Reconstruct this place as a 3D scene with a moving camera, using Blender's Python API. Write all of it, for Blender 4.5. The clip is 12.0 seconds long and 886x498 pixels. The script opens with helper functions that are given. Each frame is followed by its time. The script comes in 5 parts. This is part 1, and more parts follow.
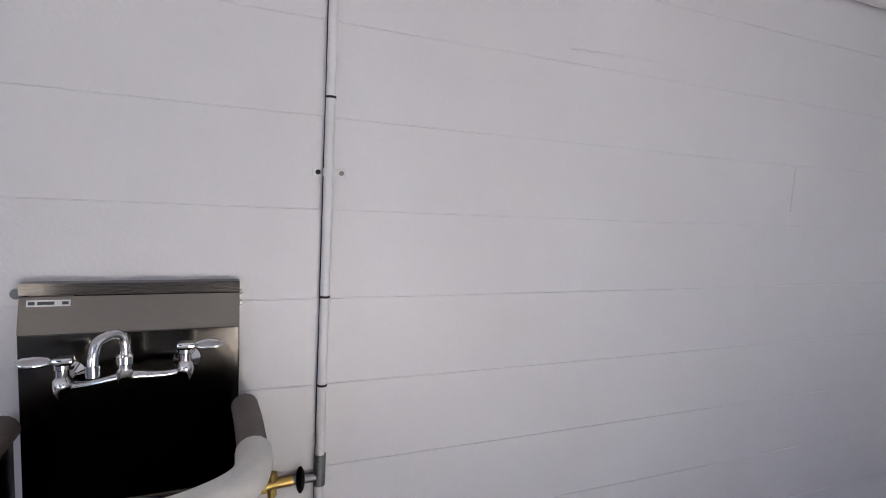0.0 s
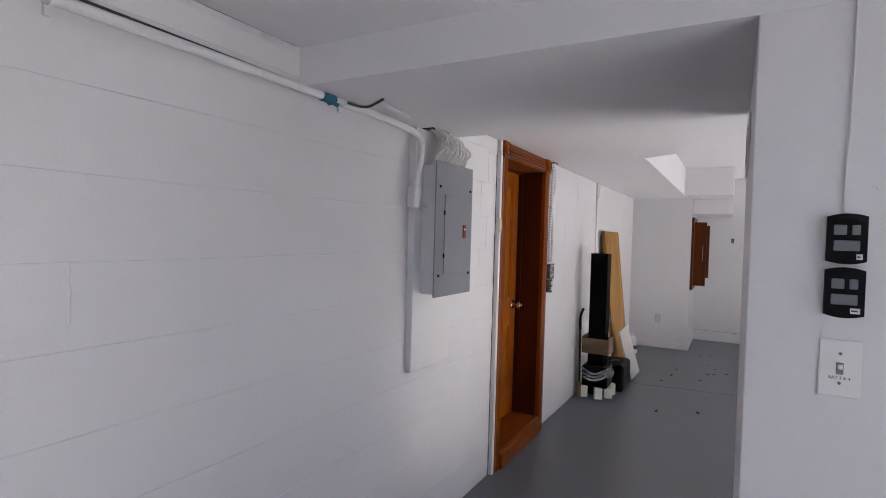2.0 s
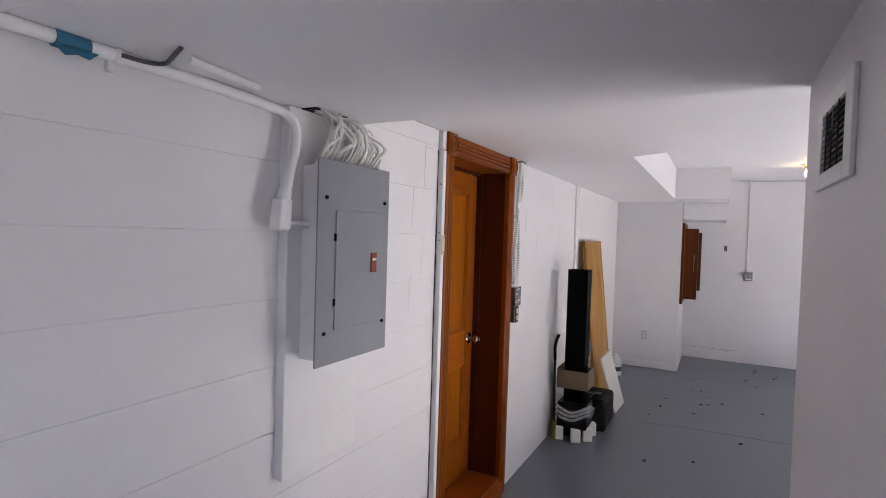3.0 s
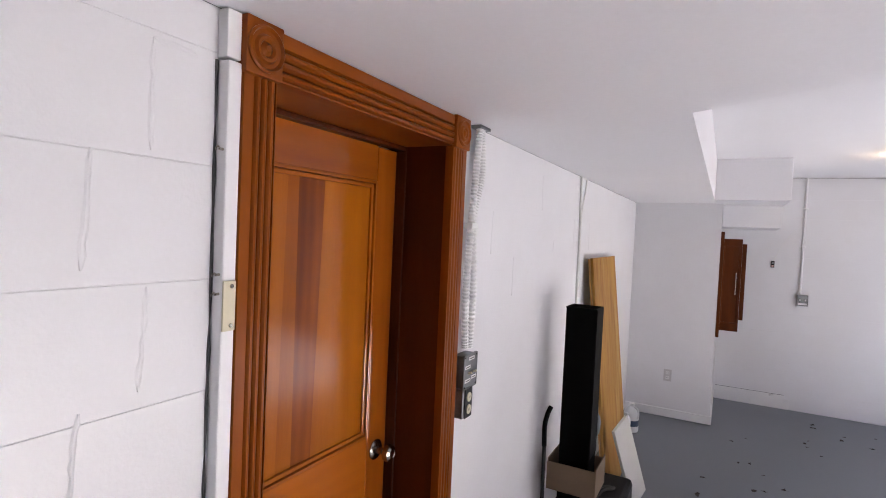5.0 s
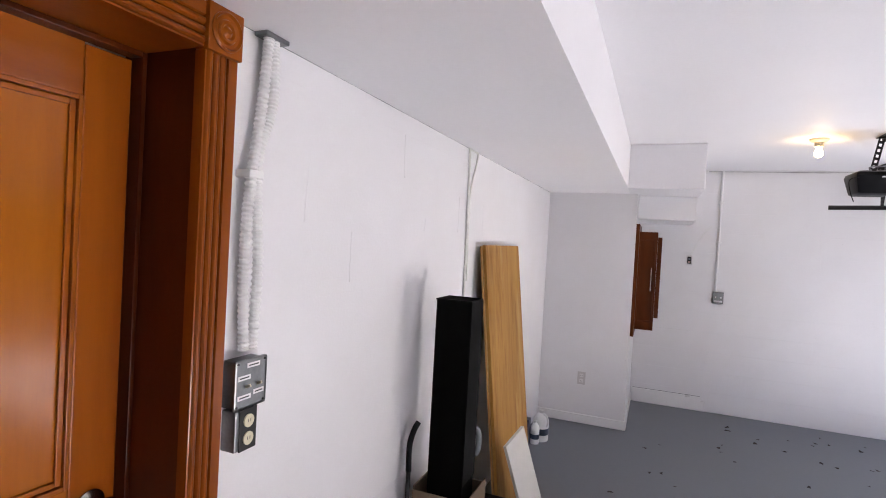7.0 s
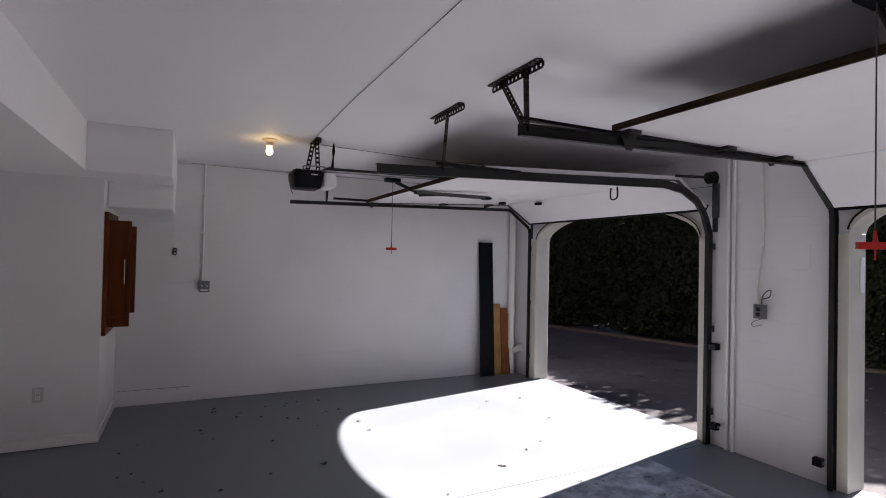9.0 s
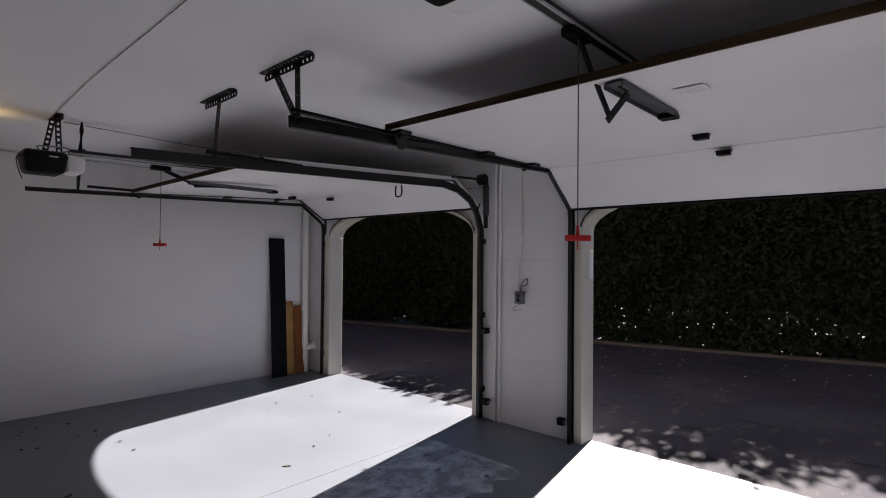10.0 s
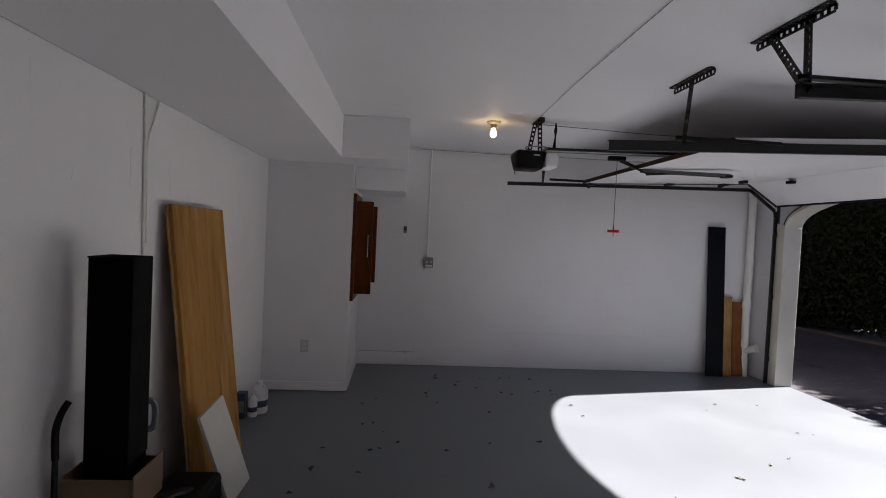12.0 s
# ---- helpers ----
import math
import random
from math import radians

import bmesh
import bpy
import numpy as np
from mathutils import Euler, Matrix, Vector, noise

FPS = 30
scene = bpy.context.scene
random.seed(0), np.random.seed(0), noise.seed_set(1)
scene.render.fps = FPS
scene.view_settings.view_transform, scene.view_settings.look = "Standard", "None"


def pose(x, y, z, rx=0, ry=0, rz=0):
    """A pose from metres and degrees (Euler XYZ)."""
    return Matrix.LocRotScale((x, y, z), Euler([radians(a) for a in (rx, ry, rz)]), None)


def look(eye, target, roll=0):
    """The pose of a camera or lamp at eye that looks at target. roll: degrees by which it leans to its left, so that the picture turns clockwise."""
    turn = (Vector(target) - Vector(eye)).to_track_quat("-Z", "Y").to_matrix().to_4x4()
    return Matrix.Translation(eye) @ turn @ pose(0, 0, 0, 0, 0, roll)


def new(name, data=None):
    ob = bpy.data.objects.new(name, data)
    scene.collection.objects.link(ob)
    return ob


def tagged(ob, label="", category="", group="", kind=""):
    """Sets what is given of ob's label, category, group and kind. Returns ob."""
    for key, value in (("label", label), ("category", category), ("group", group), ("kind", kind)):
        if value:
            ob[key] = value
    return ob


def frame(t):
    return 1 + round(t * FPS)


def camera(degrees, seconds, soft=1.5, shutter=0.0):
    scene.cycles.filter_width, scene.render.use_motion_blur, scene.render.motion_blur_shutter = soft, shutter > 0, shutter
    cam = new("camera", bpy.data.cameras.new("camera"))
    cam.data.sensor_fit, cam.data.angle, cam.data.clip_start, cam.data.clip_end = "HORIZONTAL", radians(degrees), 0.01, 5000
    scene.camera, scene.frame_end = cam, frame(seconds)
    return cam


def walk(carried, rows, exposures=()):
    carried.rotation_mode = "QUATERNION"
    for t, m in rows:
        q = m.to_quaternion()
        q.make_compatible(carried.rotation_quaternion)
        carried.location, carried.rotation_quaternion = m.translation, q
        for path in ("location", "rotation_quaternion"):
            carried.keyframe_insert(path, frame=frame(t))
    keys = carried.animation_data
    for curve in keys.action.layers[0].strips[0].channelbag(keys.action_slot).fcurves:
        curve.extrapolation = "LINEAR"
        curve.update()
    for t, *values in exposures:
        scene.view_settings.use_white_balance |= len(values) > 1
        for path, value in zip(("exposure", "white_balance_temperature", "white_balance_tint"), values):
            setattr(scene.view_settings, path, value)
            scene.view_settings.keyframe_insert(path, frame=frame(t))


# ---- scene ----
cam = camera(80.6, 12.0, soft=1.0)
PATH = [
    (0, (1.184, 1.134, 1.275), (-0.647, 1.907, 1.054), 3.2),
    (0.5, (1.32, 1.292, 1.304), (-0.302, 2.461, 1.24), 2.0),
    (1, (1.374, 1.598, 1.373), (0.008, 3.057, 1.3), 1.7),
    (1.5, (1.39, 1.921, 1.413), (0.257, 3.568, 1.358), 1.7),
    (2, (1.318, 2.281, 1.507), (0.341, 4.025, 1.454), 1.6),
    (2.5, (1.256, 2.684, 1.565), (0.335, 4.459, 1.505), 1.7),
    (3, (1.168, 3.138, 1.634), (0.24, 4.908, 1.573), 1.8),
    (4.8, (0.837, 4.532, 1.746), (-0.118, 6.289, 1.681), 2.6),
    (5, (0.82, 4.655, 1.731), (-0.13, 6.413, 1.664), 2.6),
    (5.5, (0.816, 4.957, 1.696), (-0.159, 6.702, 1.632), 2.5),
    (6, (0.832, 5.176, 1.633), (-0.192, 6.893, 1.571), 2.7),
    (6.5, (0.868, 5.293, 1.627), (-0.091, 7.047, 1.572), 2.9),
    (8.3, (1.282, 5.322, 1.575), (1.554, 7.304, 1.579), 2.4),
    (8.5, (1.318, 5.318, 1.560), (1.776, 7.264, 1.574), 2.0),
    (9, (1.391, 5.271, 1.535), (2.268, 7.068, 1.567), 1.2),
    (9.5, (1.455, 5.201, 1.531), (2.675, 6.786, 1.562), 0.9),
    (10, (1.502, 5.158, 1.522), (2.966, 6.52, 1.553), 0.5),
    (10.5, (1.5, 5.207, 1.525), (2.991, 6.541, 1.545), 0.7),
    (11, (1.46, 5.296, 1.531), (2.715, 6.853, 1.533), 1.3),
    (11.5, (1.396, 5.338, 1.543), (2.154, 7.188, 1.507), 2.1),
    (12, (1.25, 5.348, 1.514), (1.405, 7.341, 1.455), 2.7),
]
walk(cam, [(t, look(eye, target, roll)) for t, eye, target, roll in PATH],
     exposures=[(0, 4.37, 6630, 15), (1.0, 4.21, 6630, 12), (2.0, 4.46, 6630, 15), (3, 4.61, 6630, 17), (4.8, 4.8, 6580, 18), (5.5, 4.78, 6580, 18), (6.6, 4.92, 6580, 18), (8.4, 3.88, 6690, 16), (9.0, 3.23, 6690, 16), (9.5, 2.9, 6690, 16), (10.5, 2.52, 6690, 18), (11.5, 2.58, 6690, 16), (12, 2.98, 6690, 14)])

# ---- world and light ----
SUN_EL, SUN_AZ = radians(33.26), math.atan2(0.19, 1.0)
world = bpy.data.worlds.new("sky")
scene.world = world
world.use_nodes = True
wn = world.node_tree
sky = wn.nodes.new("ShaderNodeTexSky")
sky.sky_type = "NISHITA"
sky.sun_disc = False
sky.air_density = 0.16
sky.dust_density = 0.05
sky.sun_elevation = SUN_EL
sky.sun_rotation = radians(90) - SUN_AZ
wn.links.new(sky.outputs["Color"], wn.nodes["Background"].inputs["Color"])
wn.nodes["Background"].inputs["Strength"].default_value = 0.05
sun = new("sun", bpy.data.lights.new("sun", "SUN"))
sun.data.energy = 5.0
sun.data.angle = radians(0.53)
sun.data.color = (1.0, 0.95, 0.88)
sd = Vector((math.cos(SUN_EL) * math.cos(SUN_AZ), math.cos(SUN_EL) * math.sin(SUN_AZ), math.sin(SUN_EL)))
sun.matrix_world = look(sd * 30, (0, 0, 0))


# ---- materials ----
def mat(name, color, rough=0.5, metal=0.0, var=0.12, scale=6.0, fine=90.0, bump=0.08, stretch=(1, 1, 1), spec=0.5, per=0.0, placed=False):
    """Two scales of tone variation, roughness variation and a fine relief."""
    m = bpy.data.materials.new(name)
    m.use_nodes = True
    n, l = m.node_tree.nodes, m.node_tree.links
    b = n["Principled BSDF"]
    b.inputs["Metallic"].default_value = metal
    b.inputs["Specular IOR Level"].default_value = spec
    tc, mp = n.new("ShaderNodeTexCoord"), n.new("ShaderNodeMapping")
    mp.inputs["Scale"].default_value = stretch
    l.new(n.new("ShaderNodeNewGeometry").outputs["Position"] if placed else tc.outputs["Object"], mp.inputs["Vector"])
    big, small = n.new("ShaderNodeTexNoise"), n.new("ShaderNodeTexNoise")
    big.inputs["Scale"].default_value, big.inputs["Detail"].default_value = scale, 4
    small.inputs["Scale"].default_value, small.inputs["Detail"].default_value = fine, 3
    for t in (big, small):
        l.new(mp.outputs["Vector"], t.inputs["Vector"])
    add = n.new("ShaderNodeMath")
    add.operation = "MULTIPLY_ADD"
    add.inputs[1].default_value = 0.35
    l.new(small.outputs["Fac"], add.inputs[0])
    l.new(big.outputs["Fac"], add.inputs[2])
    ramp = n.new("ShaderNodeValToRGB")
    ramp.color_ramp.elements[0].position, ramp.color_ramp.elements[1].position = 0.42, 0.92
    ramp.color_ramp.elements[0].color = (*[c * (1 - var) for c in color], 1)
    ramp.color_ramp.elements[1].color = (*[min(1, c * (1 + var)) for c in color], 1)
    l.new(add.outputs[0], ramp.inputs[0])
    out = ramp.outputs["Color"]
    if per:
        oi, hsv = n.new("ShaderNodeObjectInfo"), n.new("ShaderNodeHueSaturation")
        mr = n.new("ShaderNodeMapRange")
        mr.inputs["To Min"].default_value, mr.inputs["To Max"].default_value = 1 - per, 1 + per
        l.new(oi.outputs["Random"], mr.inputs["Value"])
        l.new(mr.outputs["Result"], hsv.inputs["Value"])
        l.new(out, hsv.inputs["Color"])
        out = hsv.outputs["Color"]
    l.new(out, b.inputs["Base Color"])
    rr = n.new("ShaderNodeMapRange")
    rr.inputs["To Min"].default_value, rr.inputs["To Max"].default_value = max(0.02, rough * 0.8), min(1, rough * 1.2)
    l.new(big.outputs["Fac"], rr.inputs["Value"])
    l.new(rr.outputs["Result"], b.inputs["Roughness"])
    if bump:
        bp = n.new("ShaderNodeBump")
        bp.inputs["Strength"].default_value, bp.inputs["Distance"].default_value = bump, 0.01
        l.new(add.outputs[0], bp.inputs["Height"])
        l.new(bp.outputs["Normal"], b.inputs["Normal"])
    return m


def stained(m, color, scale, lo, hi, amount=1.0, stretch=(1, 1, 1), placed=False):
    """Lay stains of another colour, with ragged edges of their own, over a material."""
    n, l = m.node_tree.nodes, m.node_tree.links
    b = n["Principled BSDF"]
    src = b.inputs["Base Color"].links[0].from_socket
    tc, mp, t = n.new("ShaderNodeTexCoord"), n.new("ShaderNodeMapping"), n.new("ShaderNodeTexNoise")
    mp.inputs["Scale"].default_value = stretch
    t.inputs["Scale"].default_value, t.inputs["Detail"].default_value, t.inputs["Roughness"].default_value = scale, 8, 0.65
    l.new(n.new("ShaderNodeNewGeometry").outputs["Position"] if placed else tc.outputs["Object"], mp.inputs["Vector"])
    l.new(mp.outputs["Vector"], t.inputs["Vector"])
    r = n.new("ShaderNodeMapRange")
    r.inputs["From Min"].default_value, r.inputs["From Max"].default_value = lo, hi
    r.inputs["To Max"].default_value = amount
    l.new(t.outputs["Fac"], r.inputs["Value"])
    mx = n.new("ShaderNodeMixRGB")
    mx.inputs[2].default_value = (*color, 1)
    l.new(r.outputs["Result"], mx.inputs[0])
    l.new(src, mx.inputs[1])
    l.new(mx.outputs[0], b.inputs["Base Color"])
    return m


def wood(name, dark, light, axis="z", rough=0.3, ring=9.0, coat=0.0, per=0.0, figure=0.12, fine=0.28, spec=0.12):
    m = bpy.data.materials.new(name)
    m.use_nodes = True
    n, l = m.node_tree.nodes, m.node_tree.links
    b = n["Principled BSDF"]
    b.inputs["Specular IOR Level"].default_value = spec
    b.inputs["Coat Weight"].default_value, b.inputs["Coat Roughness"].default_value = coat, 0.16
    tc, mp = n.new("ShaderNodeTexCoord"), n.new("ShaderNodeMapping")
    s = {"x": (0.13, 1, 1), "y": (1, 0.13, 1), "z": (1, 1, 0.13)}[axis]
    mp.inputs["Scale"].default_value = s
    l.new(tc.outputs["Object"], mp.inputs["Vector"])
    oi, sh = n.new("ShaderNodeObjectInfo"), n.new("ShaderNodeVectorMath")
    sc = n.new("ShaderNodeMath")
    sc.operation = "MULTIPLY"
    sc.inputs[1].default_value = 7.3
    l.new(oi.outputs["Random"], sc.inputs[0])
    l.new(mp.outputs["Vector"], sh.inputs[0])
    l.new(sc.outputs[0], sh.inputs[1])
    t1, t2 = n.new("ShaderNodeTexNoise"), n.new("ShaderNodeTexNoise")
    t1.inputs["Scale"].default_value, t1.inputs["Detail"].default_value, t1.inputs["Distortion"].default_value = ring, 5, 0.9
    t2.inputs["Scale"].default_value, t2.inputs["Detail"].default_value = 160, 4
    for t in (t1, t2):
        l.new(sh.outputs[0], t.inputs["Vector"])
    wave, grow = n.new("ShaderNodeTexWave"), n.new("ShaderNodeMath")
    wave.bands_direction = {"x": "Y", "y": "Z", "z": "Y"}[axis]
    wave.inputs["Scale"].default_value, wave.inputs["Distortion"].default_value = ring * 1.6, 7.0
    wave.inputs["Detail"].default_value, wave.inputs["Detail Scale"].default_value = 2.0, 0.6
    l.new(sh.outputs[0], wave.inputs["Vector"])
    grow.operation = "MULTIPLY_ADD"
    grow.inputs[1].default_value = figure
    l.new(wave.outputs["Fac"], grow.inputs[0])
    l.new(t1.outputs["Fac"], grow.inputs[2])
    add = n.new("ShaderNodeMath")
    add.operation = "MULTIPLY_ADD"
    add.inputs[1].default_value = fine
    l.new(t2.outputs["Fac"], add.inputs[0])
    l.new(grow.outputs[0], add.inputs[2])
    ramp = n.new("ShaderNodeValToRGB")
    e = ramp.color_ramp.elements
    e[0].position, e[1].position = 0.31 + figure * 0.5 + fine * 0.5, 0.78 + figure * 0.3 + fine * 0.5
    e[0].color, e[1].color = (*dark, 1), (*light, 1)
    l.new(add.outputs[0], ramp.inputs[0])
    out = ramp.outputs["Color"]
    if per:
        hsv, mr = n.new("ShaderNodeHueSaturation"), n.new("ShaderNodeMapRange")
        mr.inputs["To Min"].default_value, mr.inputs["To Max"].default_value = 1 - per, 1 + per
        l.new(oi.outputs["Random"], mr.inputs["Value"])
        l.new(mr.outputs["Result"], hsv.inputs["Value"])
        l.new(out, hsv.inputs["Color"])
        out = hsv.outputs["Color"]
    l.new(out, b.inputs["Base Color"])
    b.inputs["Roughness"].default_value = rough
    bp = n.new("ShaderNodeBump")
    bp.inputs["Strength"].default_value, bp.inputs["Distance"].default_value = 0.12, 0.004
    l.new(add.outputs[0], bp.inputs["Height"])
    l.new(bp.outputs["Normal"], b.inputs["Normal"])
    return m


PAINT = mat("white_wall_paint", (0.75, 0.74, 0.755), 0.42, var=0.03, scale=1.6, fine=110, bump=0.16, placed=True)
stained(PAINT, (0.62, 0.60, 0.58), 2.3, 0.60, 0.78, 0.35, (1, 1, 1), True)
stained(PAINT, (0.16, 0.15, 0.14), 24.0, 0.725, 0.755, 0.6, (1, 1, 0.7), True)
stained(PAINT, (0.70, 0.68, 0.68), 0.9, 0.45, 0.65, 0.5, (1, 1, 1), True)
MORTAR = mat("painted_joint", (0.74, 0.73, 0.745), 0.55, var=0.05, scale=5, bump=0.15)
stained(MORTAR, (0.50, 0.49, 0.48), 2.2, 0.52, 0.68, 0.6)
CEIL = mat("white_ceiling_paint", (0.77, 0.76, 0.78), 0.6, var=0.03, scale=1.1, fine=60, bump=0.05)
FLOOR = mat("grey_floor_paint", (0.122, 0.136, 0.158), 0.36, var=0.07, scale=1.3, fine=45, bump=0.0)

WORN = mat("worn_floor_paint", (0.165, 0.184, 0.212), 0.45, var=0.15, scale=2.2, fine=60, bump=0.12)
stained(WORN, (0.54, 0.58, 0.64), 6.5, 0.42, 0.66, 0.85, (1, 1, 1))
stained(WORN, (0.04, 0.045, 0.05), 9.0, 0.60, 0.64, 0.9, (0.7, 1.4, 1))
JAMB = mat("cream_jamb_paint", (0.62, 0.58, 0.50), 0.5, var=0.06, scale=3, bump=0.06)
stained(JAMB, (0.42, 0.36, 0.28), 3.1, 0.58, 0.75, 0.5, (1, 1, 0.4))
TRIMW = mat("white_trim_paint", (0.78, 0.77, 0.77), 0.35, var=0.04, scale=4, bump=0.05)
stained(TRIMW, (0.40, 0.38, 0.35), 9.0, 0.66, 0.72, 0.6)
DOORW = wood("stained_pine", (0.29, 0.070, 0.003), (0.49, 0.148, 0.006), "z", 0.45, 3, 0.7, 0.08, 0.04, 0.12, 0.05)
DOORH = wood("stained_pine_rail", (0.28, 0.062, 0.004), (0.46, 0.122, 0.007), "y", 0.45, 4, 0.7, 0.1, 0.05, 0.10, 0.05)
STILE = wood("stained_pine_stile", (0.25, 0.053, 0.004), (0.40, 0.100, 0.006), "z", 0.42, 4, 0.7, 0.06, 0.05, 0.10, 0.05)
DOORD = wood("dark_pine_board", (0.15, 0.030, 0.002), (0.30, 0.070, 0.004), "z", 0.45, 5, 0.7, 0, 0.12, 0.14, 0.05)
CASEW = wood("stained_casing", (0.175, 0.036, 0.0025), (0.32, 0.079, 0.004), "z", 0.36, 4, 0.15, 0.08, 0.05, 0.12, 0.12)
CASEH = wood("stained_head_casing", (0.180, 0.037, 0.0025), (0.34, 0.084, 0.004), "y", 0.36, 4, 0.15, 0.08, 0.05, 0.12, 0.12)
# jamb stain made darker still: the deep doorway's shade is in its colour
JAMBW = wood("stained_jamb_shaded", (0.042, 0.008, 0.0015), (0.095, 0.020, 0.003), "z", 0.4, 4, 0.15, 0.1, 0.12, 0.12, 0.1)
CABW = wood("cabinet_wood", (0.060, 0.014, 0.003), (0.145, 0.034, 0.005), "z", 0.4, 5, 0.1, 0.15, 0.08, 0.15)
PLY = wood("plywood_face", (0.26, 0.125, 0.028), (0.46, 0.255, 0.075), "z", 0.55, 4, 0, 0, 0.02, 0.08)
stained(PLY, (0.22, 0.085, 0.016), 9.0, 0.50, 0.66, 0.75, (1, 1.6, 0.22))
stained(PLY, (0.50, 0.33, 0.14), 4.0, 0.52, 0.70, 0.6, (1, 1.4, 0.25))
stained(PLY, (0.09, 0.03, 0.008), 16.0, 0.70, 0.74, 0.8, (1, 1.2, 0.6))
RAWW = wood("raw_board", (0.25, 0.125, 0.038), (0.42, 0.24, 0.09), "z", 0.55, 10, 0, 0.3)
REDW = wood("red_board", (0.12, 0.040, 0.014), (0.23, 0.085, 0.030), "z", 0.5, 10, 0, 0.2)
EDGEW = wood("door_edge_wood", (0.020, 0.012, 0.006), (0.065, 0.040, 0.020), "y", 0.6, 10)
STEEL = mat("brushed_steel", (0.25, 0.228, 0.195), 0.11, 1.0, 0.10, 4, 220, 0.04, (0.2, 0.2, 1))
# same steel, darkened in colour for the dark room it would mirror
STEELD = mat("dark_mirroring_steel", (0.085, 0.078, 0.070), 0.17, 1.0, 0.12, 4, 220, 0.04, (0.2, 1, 0.2))
CHROME = mat("chrome", (0.72, 0.72, 0.73), 0.07, 1.0, 0.02, 6, 90, 0.0)
NICKEL = mat("aged_nickel", (0.42, 0.38, 0.33), 0.25, 1.0, 0.12, 30, 200, 0.03)
GALV = mat("galvanised_steel", (0.21, 0.215, 0.22), 0.42, 1.0, 0.25, 14, 120, 0.05)
DULLG = mat("dull_zinc_plate", (0.085, 0.088, 0.092), 0.5, 0.4, 0.35, 18, 120, 0.06)
ZINC = mat("bright_zinc", (0.45, 0.45, 0.46), 0.4, 0.3, 0.15, 14, 120, 0.04)
TRACK = mat("dark_track_steel", (0.024, 0.0235, 0.0235), 0.5, 0.5, 0.25, 9, 120, 0.06)
BLACKM = mat("black_angle_iron", (0.018, 0.017, 0.017), 0.55, 0.5, 0.2, 12, 120, 0.06)
BRASS = mat("brass", (0.55, 0.38, 0.12), 0.35, 1.0, 0.15, 20, 150, 0.05)
BLACKP = mat("black_plastic", (0.006, 0.006, 0.007), 0.45, 0, 0.2, 20, 150, 0.05, spec=0.10)
BLACKC = mat("black_cloth_tower", (0.003, 0.003, 0.003), 0.85, 0, 0.25, 20, 200, 0.1, spec=0.03)
BLACKS = mat("tower_side", (0.004, 0.004, 0.004), 0.7, 0, 0.2, 10, 150, 0.05, spec=0.08)
GREYP = mat("grey_button", (0.16, 0.18, 0.19), 0.5, 0, 0.1, 20, 150, 0.03)
PANELG = mat("grey_enamel", (0.235, 0.24, 0.265), 0.38, 0, 0.06, 5, 120, 0.03)
REDP = mat("red_plastic", (0.55, 0.012, 0.010), 0.35, 0, 0.1, 10, 100, 0.03)
REDL = mat("dark_red_label", (0.22, 0.03, 0.012), 0.5, 0, 0.2, 30, 100, 0.02)
WHITEP = mat("white_plastic", (0.78, 0.78, 0.77), 0.35, 0, 0.03, 8, 100, 0.02)
BOARDW = mat("dull_white_laminate", (0.50, 0.49, 0.46), 0.5, 0, 0.06, 5, 100, 0.03)
PLATE = mat("greyed_plate_plastic", (0.56, 0.53, 0.53), 0.4, 0, 0.05, 12, 100, 0.02)
CREAMP = mat("ivory_plastic", (0.62, 0.56, 0.40), 0.4, 0, 0.05, 12, 100, 0.02)
FOAMG = mat("grey_foam_sleeve", (0.20, 0.17, 0.155), 0.8, 0, 0.15, 18, 160, 0.1)
FOAMW = mat("white_foam", (0.74, 0.72, 0.67), 0.7, 0, 0.05, 18, 160, 0.1)
CARD = mat("cardboard", (0.135, 0.088, 0.052), 0.75, 0, 0.12, 6, 120, 0.08, (1, 1, 3))
PVC = mat("pvc_pipe", (0.74, 0.73, 0.70), 0.35, 0, 0.05, 7, 100, 0.03)
CABLEW = mat("white_cable", (0.70, 0.69, 0.66), 0.45, 0, 0.08, 30, 150, 0.03, per=0.1)
CABLEB = mat("dark_cable", (0.05, 0.05, 0.05), 0.5, 0, 0.1, 30, 150, 0.03)
TAPE = mat("blue_tape", (0.02, 0.13, 0.22), 0.5, 0, 0.15, 40, 200, 0.08)
YELLOW = mat("yellow_plastic", (0.24, 0.19, 0.04), 0.45, 0, 0.1, 20, 150, 0.03)
LABELD = mat("dark_label", (0.03, 0.05, 0.09), 0.4, 0, 0.2, 40, 150, 0.02)
INK = mat("ink", (0.06, 0.06, 0.06), 0.7, 0, 0.1, 40, 150, 0.0)
REDINK = mat("faded_red_ink", (0.52, 0.34, 0.32), 0.7, 0, 0.1, 40, 150, 0.0)
PAPER = mat("paper_label", (0.72, 0.70, 0.70), 0.6, 0, 0.04, 20, 150, 0.02)
DOORPAINT = mat("white_door_paint", (0.74, 0.72, 0.73), 0.45, 0, 0.05, 2.0, 80, 0.06)
stained(DOORPAINT, (0.55, 0.50, 0.44), 2.0, 0.6, 0.8, 0.4)
PORC = mat("porcelain", (0.70, 0.60, 0.42), 0.3, 0, 0.05, 10, 100, 0.02)
ASPHALT = mat("asphalt", (0.019, 0.0185, 0.026), 0.9, 0, 0.35, 1.2, 130, 0.5, spec=0.15)
stained(ASPHALT, (0.036, 0.034, 0.041), 0.9, 0.5, 0.7, 0.6)
stained(ASPHALT, (0.075, 0.070, 0.074), 7.0, 0.58, 0.70, 0.6, (0.5, 1.0, 1))
